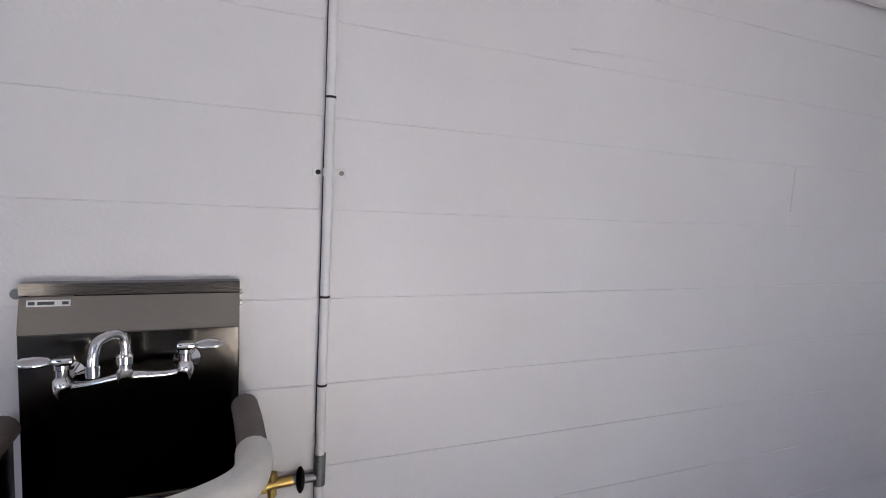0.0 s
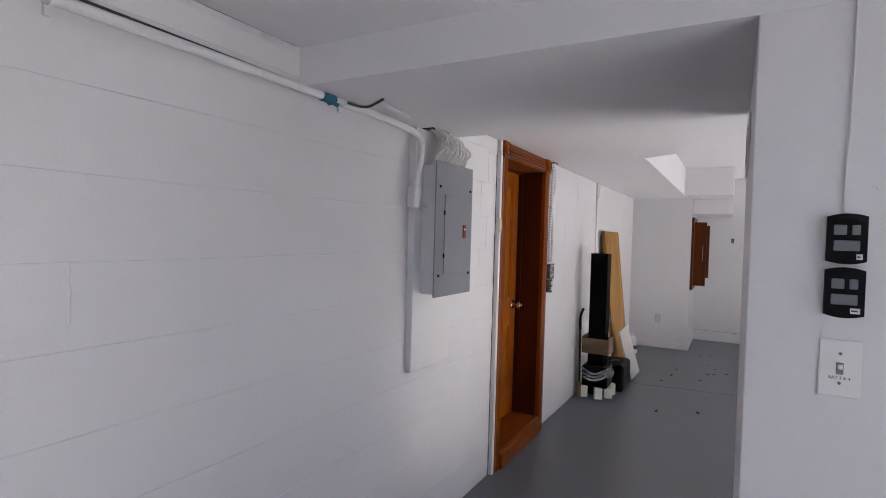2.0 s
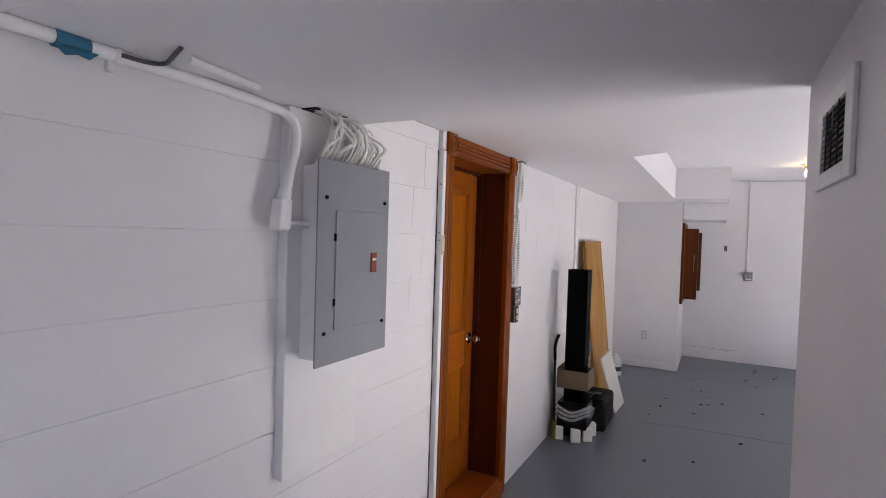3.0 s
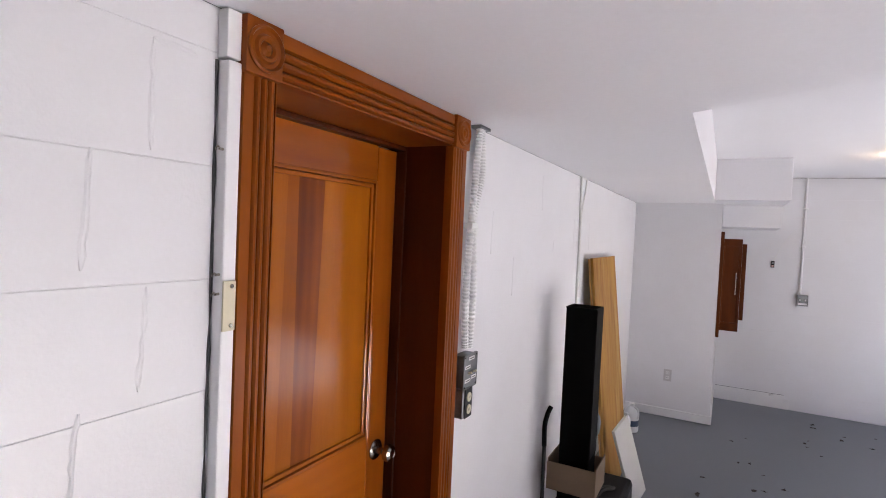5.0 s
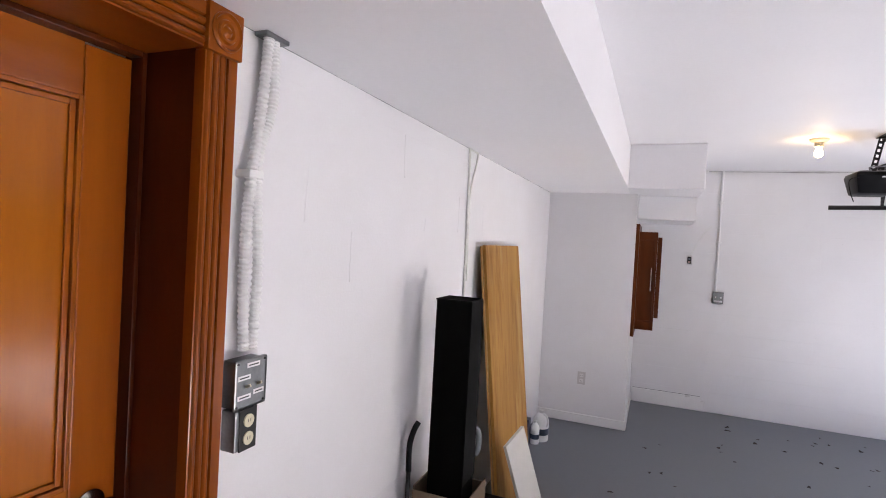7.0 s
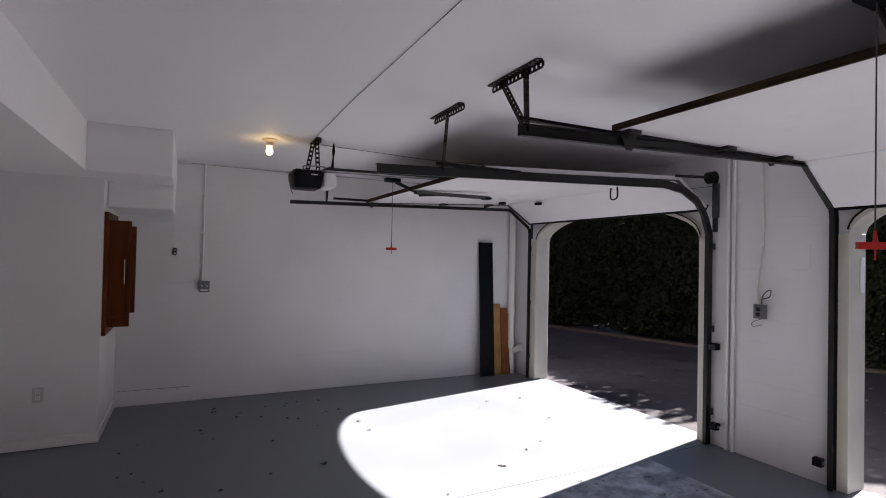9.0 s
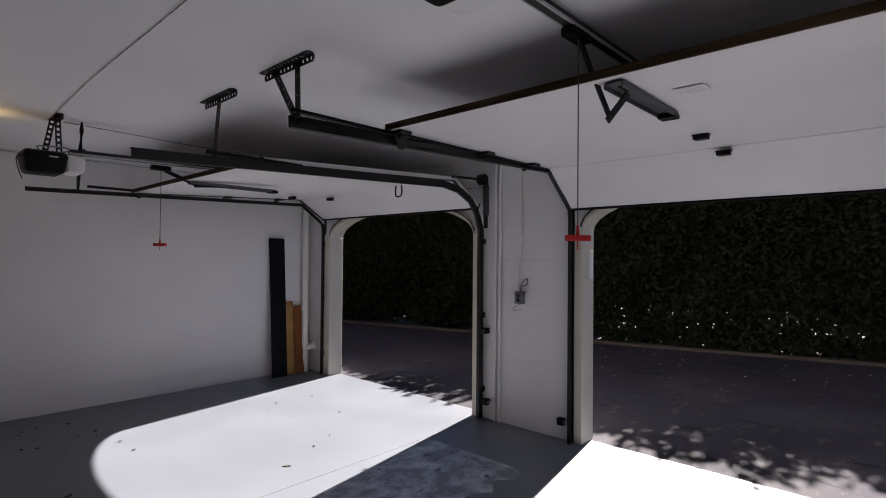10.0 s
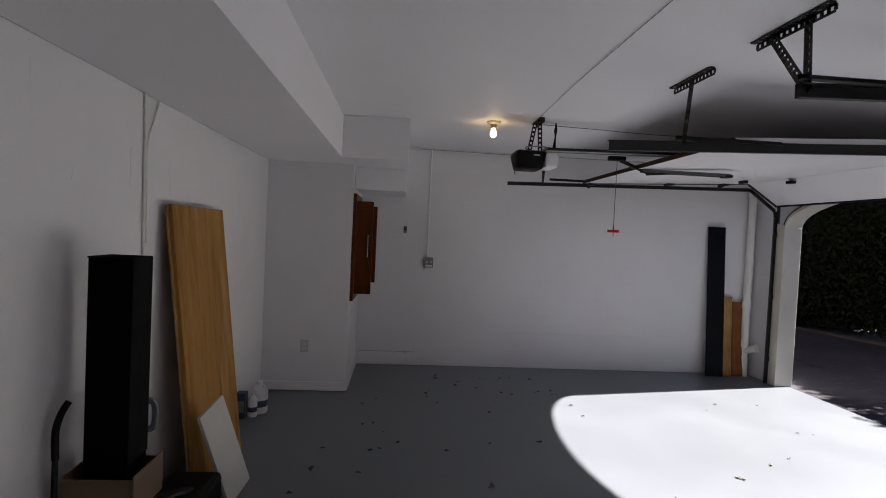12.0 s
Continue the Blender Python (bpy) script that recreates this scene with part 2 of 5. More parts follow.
stained(ASPHALT, (0.004, 0.004, 0.005), 3.0, 0.60, 0.63, 0.7, (1, 0.4, 1))
LEAFD = mat("dead_leaf", (0.024, 0.015, 0.010), 0.7, 0, 0.3, 30, 150, 0.1, per=0.4)
LEAFP = mat("pale_dry_leaf", (0.30, 0.27, 0.24), 0.7, 0, 0.3, 30, 150, 0.1, per=0.4)
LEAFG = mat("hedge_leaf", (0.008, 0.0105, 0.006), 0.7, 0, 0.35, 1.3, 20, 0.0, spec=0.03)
CORE = mat("hedge_core", (0.006, 0.007, 0.005), 0.9, 0, 0.3, 2, 30, 0.2)
# dark, so the added blocks throw little sun back at the hedge
BLOCKER = mat("sky_blocker_dark", (0.06, 0.05, 0.045), 0.8, 0, 0.2, 3, 60, 0.1)
KERBM = mat("kerb_timber", (0.020, 0.013, 0.010), 0.8, 0, 0.2, 4, 60, 0.2)
GLOW = bpy.data.materials.new("lit_bulb")
GLOW.use_nodes = True
GLOW.node_tree.nodes["Principled BSDF"].inputs["Emission Color"].default_value = (1.0, 0.72, 0.34, 1)
GLOW.node_tree.nodes["Principled BSDF"].inputs["Emission Strength"].default_value = 3.5
WRAP = bpy.data.materials.new("clear_wrap")
WRAP.use_nodes = True
wb = WRAP.node_tree.nodes["Principled BSDF"]
wb.inputs["Base Color"].default_value = (0.75, 0.76, 0.77, 1)
wb.inputs["Roughness"].default_value, wb.inputs["Alpha"].default_value = 0.15, 0.30
DIFFUSER = mat("opener_lens", (0.78, 0.78, 0.78), 0.3, 0, 0.05, 10, 100, 0.0)


# ---- mesh helpers ----
def box(bm, x0, x1, y0, y1, z0, z1, bevel=0.0, m=None):
    r = bmesh.ops.create_cube(bm, size=1.0)
    vs = r["verts"]
    bmesh.ops.scale(bm, vec=(x1 - x0, y1 - y0, z1 - z0), verts=vs)
    bmesh.ops.translate(bm, vec=((x0 + x1) / 2, (y0 + y1) / 2, (z0 + z1) / 2), verts=vs)
    if bevel:
        es = list({e for v in vs for e in v.link_edges})
        r = bmesh.ops.bevel(bm, geom=es, offset=bevel, segments=2, affect="EDGES", profile=0.5)
        vs = list({v for f in r["faces"] for v in f.verts} | {v for v in vs if v.is_valid})
    if m is not None:
        bmesh.ops.transform(bm, matrix=m, verts=vs)
    return vs


def rod(bm, a, b, r, seg=10, r2=None):
    a, b = Vector(a), Vector(b)
    d = b - a
    q = d.to_track_quat("Z", "Y").to_matrix().to_4x4()
    bmesh.ops.create_cone(bm, cap_ends=True, segments=seg, radius1=r, radius2=r if r2 is None else r2, depth=d.length,
                          matrix=Matrix.Translation((a + b) / 2) @ q)


def bar(bm, a, b, w, h, up=(0, 0, 1)):
    """A straight square-edged bar from a to b, w across and h along up."""
    a, b = Vector(a), Vector(b)
    d = (b - a).normalized()
    u = (Vector(up) - d * d.dot(Vector(up))).normalized()
    s = d.cross(u)
    v = [bm.verts.new(p + s * i * w / 2 + u * j * h / 2) for p in (a, b) for i, j in ((-1, -1), (1, -1), (1, 1), (-1, 1))]
    for f in ((3, 2, 1, 0), (4, 5, 6, 7), (0, 1, 5, 4), (1, 2, 6, 5), (2, 3, 7, 6), (3, 0, 4, 7)):
        bm.faces.new([v[i] for i in f])


def ladder(bm, a, b, w, up=(0, 0, 1), t=0.004, pitch=0.032):
    """A perforated strip: two edges and the webs between its holes."""
    a, b = Vector(a), Vector(b)
    d = b - a
    u = Vector(up)
    s = d.normalized().cross(u).normalized()
    for k in (-1, 1):
        bar(bm, a + s * k * w * 0.36, b + s * k * w * 0.36, w * 0.28, t, up)
    n = max(2, int(d.length / pitch))
    for i in range(n + 1):
        p = a + d * (i / n)
        bar(bm, p - s * w * 0.3, p + s * w * 0.3, pitch * 0.5, t * 0.98, up)


def tube(bm, pts, r, seg=8, smooth=4):
    """A round bend through points, by a Catmull-Rom line."""
    P = [Vector(p) for p in pts]
    line = []
    for i in range(len(P) - 1):
        p0, p1, p2, p3 = P[max(i - 1, 0)], P[i], P[i + 1], P[min(i + 2, len(P) - 1)]
        for k in range(smooth):
            t = k / smooth
            line.append(0.5 * ((2 * p1) + (p2 - p0) * t + (2 * p0 - 5 * p1 + 4 * p2 - p3) * t * t + (3 * p1 - p0 - 3 * p2 + p3) * t ** 3))
    line.append(P[-1])
    rings, ref = [], None
    for i, p in enumerate(line):
        d = (line[min(i + 1, len(line) - 1)] - line[max(i - 1, 0)]).normalized()
        if ref is None:
            ref = d.orthogonal().normalized()
        ref = (ref - d * ref.dot(d)).normalized()
        s = d.cross(ref)
        rr = r[i % len(r)] if isinstance(r, tuple) else r
        rings.append([bm.verts.new(p + rr * (ref * math.cos(2 * math.pi * j / seg) + s * math.sin(2 * math.pi * j / seg))) for j in range(seg)])
    for a, b in zip(rings, rings[1:]):
        for j in range(seg):
            bm.faces.new((a[j], a[(j + 1) % seg], b[(j + 1) % seg], b[j]))
    bm.faces.new(rings[0][::-1])
    bm.faces.new(rings[-1])


def lathe(bm, prof, seg=20, m=None):
    """Turn (radius, height) pairs round the z axis."""
    rings = []
    for r, z in prof:
        rings.append([bm.verts.new((r * math.cos(2 * math.pi * j / seg), r * math.sin(2 * math.pi * j / seg), z)) for j in range(seg)])
    for a, b in zip(rings, rings[1:]):
        for j in range(seg):
            bm.faces.new((a[j], a[(j + 1) % seg], b[(j + 1) % seg], b[j]))
    bm.faces.new(rings[0][::-1])
    bm.faces.new(rings[-1])
    if m is not None:
        bmesh.ops.transform(bm, matrix=m, verts=[v for r in rings for v in r])


def prism(bm, pts, lift, m=None):
    """Extrude a closed outline of 3D points by the vector lift."""
    lo = [bm.verts.new(p) for p in pts]
    hi = [bm.verts.new(Vector(p) + Vector(lift)) for p in pts]
    n = len(pts)
    bm.faces.new(lo[::-1])
    bm.faces.new(hi)
    for i in range(n):
        bm.faces.new((lo[i], lo[(i + 1) % n], hi[(i + 1) % n], hi[i]))
    if m is not None:
        bmesh.ops.transform(bm, matrix=m, verts=lo + hi)


def part(name, bm, material, parent=None, label="", smooth=False):
    bmesh.ops.recalc_face_normals(bm, faces=bm.faces)
    me = bpy.data.meshes.new(name)
    bm.to_mesh(me)
    bm.free()
    me.materials.append(material)
    if smooth:
        for p in me.polygons:
            p.use_smooth = True
        me.set_sharp_from_angle(angle=radians(35))
    ob = new(name, me)
    ob.parent = parent
    if label:
        ob["label"] = label
    return ob


def B():
    return bmesh.new()


def boxpart(name, dims, material, parent=None, label="", bevel=0.0):
    bm = B()
    box(bm, *dims, bevel)
    return part(name, bm, material, parent, label)


def thing(name, label, category, at=(0, 0, 0), group="", kind=""):
    ob = new(name)
    ob.location = at
    return tagged(ob, label, category, group, kind)


def structure(name, bm, material, label, category):
    return tagged(part(name, bm, material), label, category, "", "structure")


# ---- the large structure ----
XD, XO = 5.43, 5.597          # inner and outer face of the door wall
YP0, YP1 = 3.60, 4.61       # partition and bulkhead, front and back
YF = 11.285                  # far wall
ZL, ZC, ZF, ZB = 2.113, 2.465, 2.130, 2.000   # low, garage and first-bay ceilings; bulkhead underside
DY0, DY1, DZ = 5.40, 6.165, 2.012             # doorway in the west wall
ARCH1, ARCH2 = (8.385, 10.78), (4.87, 7.25)
ARCH3, ARCH4 = (1.75, 3.45), (-3.20, -0.55)

bm = B()
box(bm, -0.02, XO - 0.02, -4.5, YF, -0.12, 0.0)
floor = structure("floor", bm, FLOOR, "grey painted concrete garage floor with scuffs", "floor")

bm = B()
box(bm, -0.30, -0.0018, -4.5, DY0 - 0.02, -0.1, 2.6)
box(bm, -0.30, -0.0018, DY1 + 0.02, YF + 0.2, -0.1, 2.6)
box(bm, -0.30, -0.0018, DY0 - 0.02, DY1 + 0.02, DZ + 0.02, 2.6)
box(bm, -0.32, -0.24, DY0 - 0.05, DY1 + 0.05, -0.1, DZ + 0.04)
wall_west = structure("wall_west", bm, MORTAR, "white painted concrete block wall", "wall")

bm = B()
box(bm, -0.004, XO, YF + 0.0018, YF + 0.2, -0.1, 2.6)
wall_north = structure("wall_north", bm, MORTAR, "white painted concrete block end wall", "wall")

bm = B()
box(bm, -0.3, XO, -4.7, -4.5, -0.1, 2.6)
wall_south = structure("wall_south", bm, PAINT, "plain white painted wall closing the bay", "wall")


def arch_outline(y0, y1, spring=1.755, rise=0.325, n=20):
    c, h = (y0 + y1) / 2, (y1 - y0) / 2
    return [(c + h * math.cos(math.pi * i / n), spring + rise * math.sin(math.pi * i / n)) for i in range(n + 1)]


def arched_bay(bm, ya, yb, opening):
    """A stretch of the door wall from ya to yb with one arched doorway through it."""
    y0, y1 = opening
    box(bm, XD + 0.0018, XO, ya, y0, -0.1, 2.6)
    box(bm, XD + 0.0018, XO, y1, yb, -0.1, 2.6)
    arc = arch_outline(y0, y1)
    for (a, za), (b, zb) in zip(arc, arc[1:]):
        prism(bm, [(XD + 0.0018, a, za), (XD + 0.0018, b, zb), (XD + 0.0018, b, 2.6), (XD + 0.0018, a, 2.6)], (XO - XD - 0.0018, 0, 0))


bm = B()
arched_bay(bm, 7.85, YF + 0.2, ARCH1)
arched_bay(bm, 3.7, 7.85, ARCH2)
arched_bay(bm, -0.1, 3.7, ARCH3)
arched_bay(bm, -4.7, -0.1, ARCH4)
wall_east = structure("wall_east", bm, MORTAR, "white wall with wide arched garage doorways", "wall")


def jamb_lining(name, opening):
    """Cream timber lining round an arched doorway, proud of the wall on both sides."""
    y0, y1 = opening
    bm = B()
    arc = arch_outline(y0, y1)
    inn = arch_outline(y0 + 0.012, y1 - 0.012, 1.755, 0.313)
    x0, w = XD - 0.02, XO - XD + 0.035
    box(bm, x0, x0 + w, y1 - 0.012, y1 + 0.10, 0, 1.755, 0.004)
    box(bm, x0, x0 + w, y0 - 0.10, y0 + 0.012, 0, 1.755, 0.004)
    for (p, q), (r, s) in zip(zip(arc, arc[1:]), zip(inn, inn[1:])):
        prism(bm, [(x0, p[0], p[1] + 0.05), (x0, q[0], q[1] + 0.05), (x0, s[0], s[1]), (x0, r[0], r[1])], (w, 0, 0))
    seal = B()
    tube(seal, [(XD - 0.024, y, z + 0.028) for y, z in arch_outline(y0, y1, 1.755, 0.325, 12)], 0.006, 6, 2)
    tagged(part("weather_strip", seal, BLACKP, None, "", True), "dark rubber weather strip round the arch", "weather strip", "weather strips")
    return structure(name, bm, JAMB, "cream painted jamb and arched head of a garage doorway", "door frame")


jamb_lining("door_frame_1", ARCH1)
jamb_lining("door_frame_2", ARCH2)

# unseen dark blocks above and beside, added to keep sky light off the hedge
bm = B()
box(bm, -0.3, XO - 0.01, -9.0, 16.0, 2.601, 6.2)
box(bm, -0.3, XO - 0.01, YF + 0.201, 16.0, -0.1, 2.60)
box(bm, -0.3, XO - 0.01, -9.0, -4.701, -0.1, 2.60)
structure("sky_blocker", bm, BLOCKER, "unseen dark block added to keep sky light off the hedge", "wall")

# ceilings
bm = B()
box(bm, 0.0, XD, YP1, YF, ZC, 2.6)
structure("ceiling", bm, CEIL, "smooth white garage ceiling", "ceiling")
bm = B()
box(bm, 0.0, XD, -4.5, YP0, ZF, 2.6)
structure("ceiling_first_bay", bm, CEIL, "smooth white ceiling of the first bay", "ceiling")
bm = B()
K = 0.62
prism(bm, [(0, YP1, ZL), (0.712 + (6.36 - YP1) / K, YP1, ZL), (0.712, 6.36, ZL), (0.712, YF, ZL), (0, YF, ZL)], (0, 0, ZC - ZL - 0.001))
structure("ceiling_low", bm, CEIL, "lowered white soffit along the block wall", "soffit")
bm = B()
box(bm, 0.0, XD, YP0, YP1, ZB, 2.6)
structure("bulkhead", bm, CEIL, "white boxed bulkhead across the passage", "bulkhead")
bm = B()
box(bm, 0.714, 1.270, 9.78, YF, ZL - 0.002, ZC - 0.001, 0.004)
structure("duct_box", bm, CEIL, "white boxed-in duct below the ceiling", "boxing")
bm = B()
box(bm, 0.778, 1.262, 10.42, YF, 1.90, ZL - 0.003, 0.004)
structure("duct_box_lower", bm, CEIL, "lower white boxed step against the wall", "boxing")

for nm, pts in (("ceiling_joint", [(0.003, 4.64, 2.1115), (0.003, 7.0, 2.1110), (0.003, 10.2, 2.1115)]), ("ceiling_joint", [(0.003, -1.0, 2.1285), (0.003, 1.5, 2.128), (0.003, 3.58, 2.1285)])):
    bm = B()
    tube(bm, pts, (0.0012, 0.0003, 0.0009, 0.0002, 0.0013, 0.0006, 0.0002), 5, 14)
    structure(nm, bm, GREYP, "fine dark crack where wall meets ceiling", "joint")

# partition between the bays, and the boxed closet at the end
bm = B()
box(bm, 1.344, XD, YP0 + 0.003, YP1 - 0.003, 0.0, ZB + 0.1, 0.003)
structure("wall_partition", bm, PAINT, "thick white painted partition between bays", "wall")
bm = B()
box(bm, 0.0, 0.775, 10.24, YF, 0.0, ZL)
structure("wall_closet", bm, PAINT, "white boxed closet projecting into the corner", "wall")
bm = B()
box(bm, 0.0, 0.789, 10.224, 10.239, 0.005, 0.085, 0.003)
box(bm, 0.776, 0.790, 10.2395, YF, 0.005, 0.085, 0.003)
structure("baseboard", bm, TRIMW, "white baseboard round the closet", "baseboard")
bm = B()
box(bm, 0.79, 1.46, YF - 0.014, YF, 0.0, 0.15, 0.006)
box(bm, 1.44, 1.50, YF - 0.016, YF, 0.0, 0.105, 0.01)
structure("baseboard_patch", bm, TRIMW, "old white painted base ledge, chipped end", "baseboard")

# ground outside, hedge
bm = B()
v = [bm.verts.new(p) for p in ((XO - 0.02, -400, -0.02), (600, -400, -0.02), (600, 400, -0.02), (XO - 0.02, 400, -0.02))]
bm.faces.new(v)
v = [bm.verts.new(p) for p in ((-600, -400, -0.125), (XO - 0.02, -400, -0.125), (XO - 0.02, 400, -0.125), (-600, 400, -0.125))]
bm.faces.new(v)
structure("ground", bm, ASPHALT, "dark worn asphalt driveway with fallen leaves", "driveway")

HX0, HX1 = 12.95, 8.05      # hedge foot at y = 1 and y = 19


def hedge_x(y):
    return HX0 + (HX1 - HX0) * (y - 1) / 18


rng = np.random.default_rng(7)


def leaf_cloud(name, n, ylo, yhi, top, depth, size, material, parent=None, low=0.0):
    """Many small folded leaves, denser at the hedge's face, with an uneven top."""
    y = rng.uniform(ylo, yhi, n)
    wav = 0.25 * np.sin(y * 1.7) + 0.18 * np.sin(y * 4.3 + 1) + 0.10 * np.sin(y * 9.1)
    h = top + np.clip((9.6 - y) * 0.15, -0.5, 0.9) + wav * 0.20 + rng.normal(0, 0.04, n)
    shoots = rng.exponential(0.085, 480)
    h = h + shoots[np.clip(((y - ylo) / 0.065).astype(int), 0, 479)] - 0.10
    z = rng.uniform(0.02, 1, n) ** 0.9 * h
    if low:
        z = rng.uniform(0.0, low, n)
    d = np.abs(rng.normal(0, 1, n)) * depth
    x = np.interp(y, [1, 19], [HX0, HX1]) + 0.35 * np.sin(y * 2.3 + z * 1.9) * 0.5 + d
    c = np.stack([x, y, z], 1)[~((z < 0.13) & (y > 14.2) & (y < 14.9))]
    n = len(c)
    a = rng.normal(size=(n, 3))
    a /= np.linalg.norm(a, axis=1)[:, None]
    b = np.cross(a, rng.normal(size=(n, 3)))
    b /= np.linalg.norm(b, axis=1)[:, None]
    s = (size * rng.uniform(0.6, 1.4, n))[:, None]
    vs = np.concatenate([c - a * s, c + b * s * 0.45, c + a * s, c - b * s * 0.45], 1).reshape(-1, 3)
    i = np.arange(n) * 4
    fs = np.stack([i, i + 1, i + 2, i + 3], 1)
    me = bpy.data.meshes.new(name)
    me.from_pydata(vs.tolist(), [], fs.tolist())
    me.materials.append(material)
    ob = new(name, me)
    ob.parent = parent
    return ob


hedge = thing("hedge", "tall dense dark green hedge beyond the driveway", "hedge", kind="stuff")
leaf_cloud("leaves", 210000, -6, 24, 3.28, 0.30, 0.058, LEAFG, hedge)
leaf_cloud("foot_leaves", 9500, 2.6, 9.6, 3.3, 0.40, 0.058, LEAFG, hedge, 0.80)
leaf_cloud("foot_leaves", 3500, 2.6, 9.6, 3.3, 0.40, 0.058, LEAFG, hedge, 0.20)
# dark boxes added inside the hedge; its inner shade is in their colour
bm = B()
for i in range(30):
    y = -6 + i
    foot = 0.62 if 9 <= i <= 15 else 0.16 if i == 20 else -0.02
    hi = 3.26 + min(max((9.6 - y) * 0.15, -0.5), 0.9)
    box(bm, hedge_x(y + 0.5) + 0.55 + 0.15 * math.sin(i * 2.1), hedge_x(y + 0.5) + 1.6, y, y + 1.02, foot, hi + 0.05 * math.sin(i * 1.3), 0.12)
part("dark_core", bm, CORE, hedge)
bm = B()
prism(bm, [(hedge_x(-6) - 0.25, -6, -0.02), (hedge_x(24) - 0.25, 24, -0.02), (hedge_x(24) - 0.13, 24, -0.02), (hedge_x(-6) - 0.13, -6, -0.02)], (0, 0, 0.05))
tagged(part("kerb", bm, KERBM), "low brown timber edging along the hedge", "kerb", "", "structure")

# ---- the stained door in the block wall ----
door = thing("door_1", "closed stained pine panel door with round knob", "door", (0, (DY0 + DY1) / 2, 0), kind="structure")
XL = -0.185


def P_(name, bm, material, label="", smooth=False, parent=None):
    """A part given in world places, hung under a thing."""
    ob = part(name, bm, material, parent, label, smooth)
    ob.matrix_parent_inverse = Matrix.Translation(parent.location).inverted()
    return ob


def bevelled_panel(bm, x, y0, y1, z0, z1):
    """A raised moulding round a sunk panel."""
    for o, d, w in ((0.0, 0.010, 0.010), (0.012, 0.004, 0.012)):
        for a, b, c, e in ((y0 + o, y0 + o + w, z0 + o, z1 - o), (y1 - o - w, y1 - o, z0 + o, z1 - o), (y0 + o + w, y1 - o - w, z1 - o - w, z1 - o), (y0 + o + w, y1 - o - w, z0 + o, z0 + o + w)):
            box(bm, x - 0.012, x - 0.012 + d + 0.004, a, b, c, e, 0.002)


LY0, LY1 = DY0 + 0.012, DY1 - 0.012
for nm, d, mt in (("stile", (XL - 0.035, XL, LY0, LY0 + 0.105, 0.13, 1.995), STILE), ("stile", (XL - 0.035, XL, LY1 - 0.105, LY1, 0.13, 1.995), STILE),
                  ("rail", (XL - 0.035, XL - 0.0005, LY0 + 0.106, LY1 - 0.106, 1.885, 2.006), DOORH), ("rail", (XL - 0.035, XL - 0.0005, LY0 + 0.106, LY1 - 0.106, 0.84, 1.04), DOORH),
                  ("rail", (XL - 0.035, XL - 0.0005, LY0 + 0.106, LY1 - 0.106, 0.13, 0.36), DOORH)):
    bm = B()
    box(bm, *d, 0.003)
    P_(nm, bm, mt, parent=door)
cols = [(LY0 + 0.106, LY0 + 0.106), (5.655, 5.668), (5.712, 5.708), (5.788, 5.812), (LY1 - 0.106, LY1 - 0.106)]
for z0, z1 in ((1.04, 1.885), (0.36, 0.84)):
    for k, (a, b) in enumerate(zip(cols, cols[1:])):
        bm = B()
        prism(bm, [(XL - 0.030, a[0], z0), (XL - 0.030, b[0], z0), (XL - 0.030, b[1], z1), (XL - 0.030, a[1], z1)], (0.018, 0, 0))
        P_("board", bm, DOORD if k == 2 else DOORW, parent=door)
    bm = B()
    bevelled_panel(bm, XL, LY0 + 0.106, LY1 - 0.106, z0, z1)
    P_("moulding", bm, DOORH, parent=door)
bm = B()
turn_x = Matrix.Translation((XL, LY1 - 0.058, 0.985)) @ pose(0, 0, 0, 0, 90, 0)
lathe(bm, [(0.0, 0.0), (0.034, 0.0), (0.034, 0.004), (0.028, 0.009), (0.013, 0.012), (0.011, 0.030), (0.014, 0.038), (0.026, 0.046), (0.029, 0.056), (0.026, 0.066), (0.016, 0.071), (0.014, 0.069), (0.0, 0.069)], 24, turn_x)
P_("door_knob", bm, NICKEL, "aged nickel round knob", True, door)

casing = thing("door_casing", "fluted stained wood door casing with corner rosettes", "door frame", (0, (DY0 + DY1) / 2, 0), kind="structure")


def fluted(bm, a0, a1, lo, hi, across, flip=False):
    """A casing board: a flat band along the outer side, then three round reeds between grooves."""
    prof = [(0.0, 0.0), (0.0, 0.027), (0.025, 0.030), (0.30, 0.030), (0.335, 0.021)]
    for c in (0.435, 0.635, 0.840):
        prof += [(c + 0.092 * math.sin(radians(d)), 0.022 + 0.010 * math.cos(radians(d))) for d in (-80, -50, -20, 20, 50, 80)]
        prof.append((c + 0.1, 0.021))
    prof += [(0.955, 0.029), (0.99, 0.028), (1.0, 0.024), (1.0, 0.0)]
    w = a1 - a0
    pts = [(h, a0 + (1 - u if flip else u) * w) for u, h in prof]
    if across == "y":
        prism(bm, [(h, c, lo) for h, c in pts], (0, 0, hi - lo))
    else:
        prism(bm, [(h, lo, c) for h, c in pts], (0, hi - lo, 0))


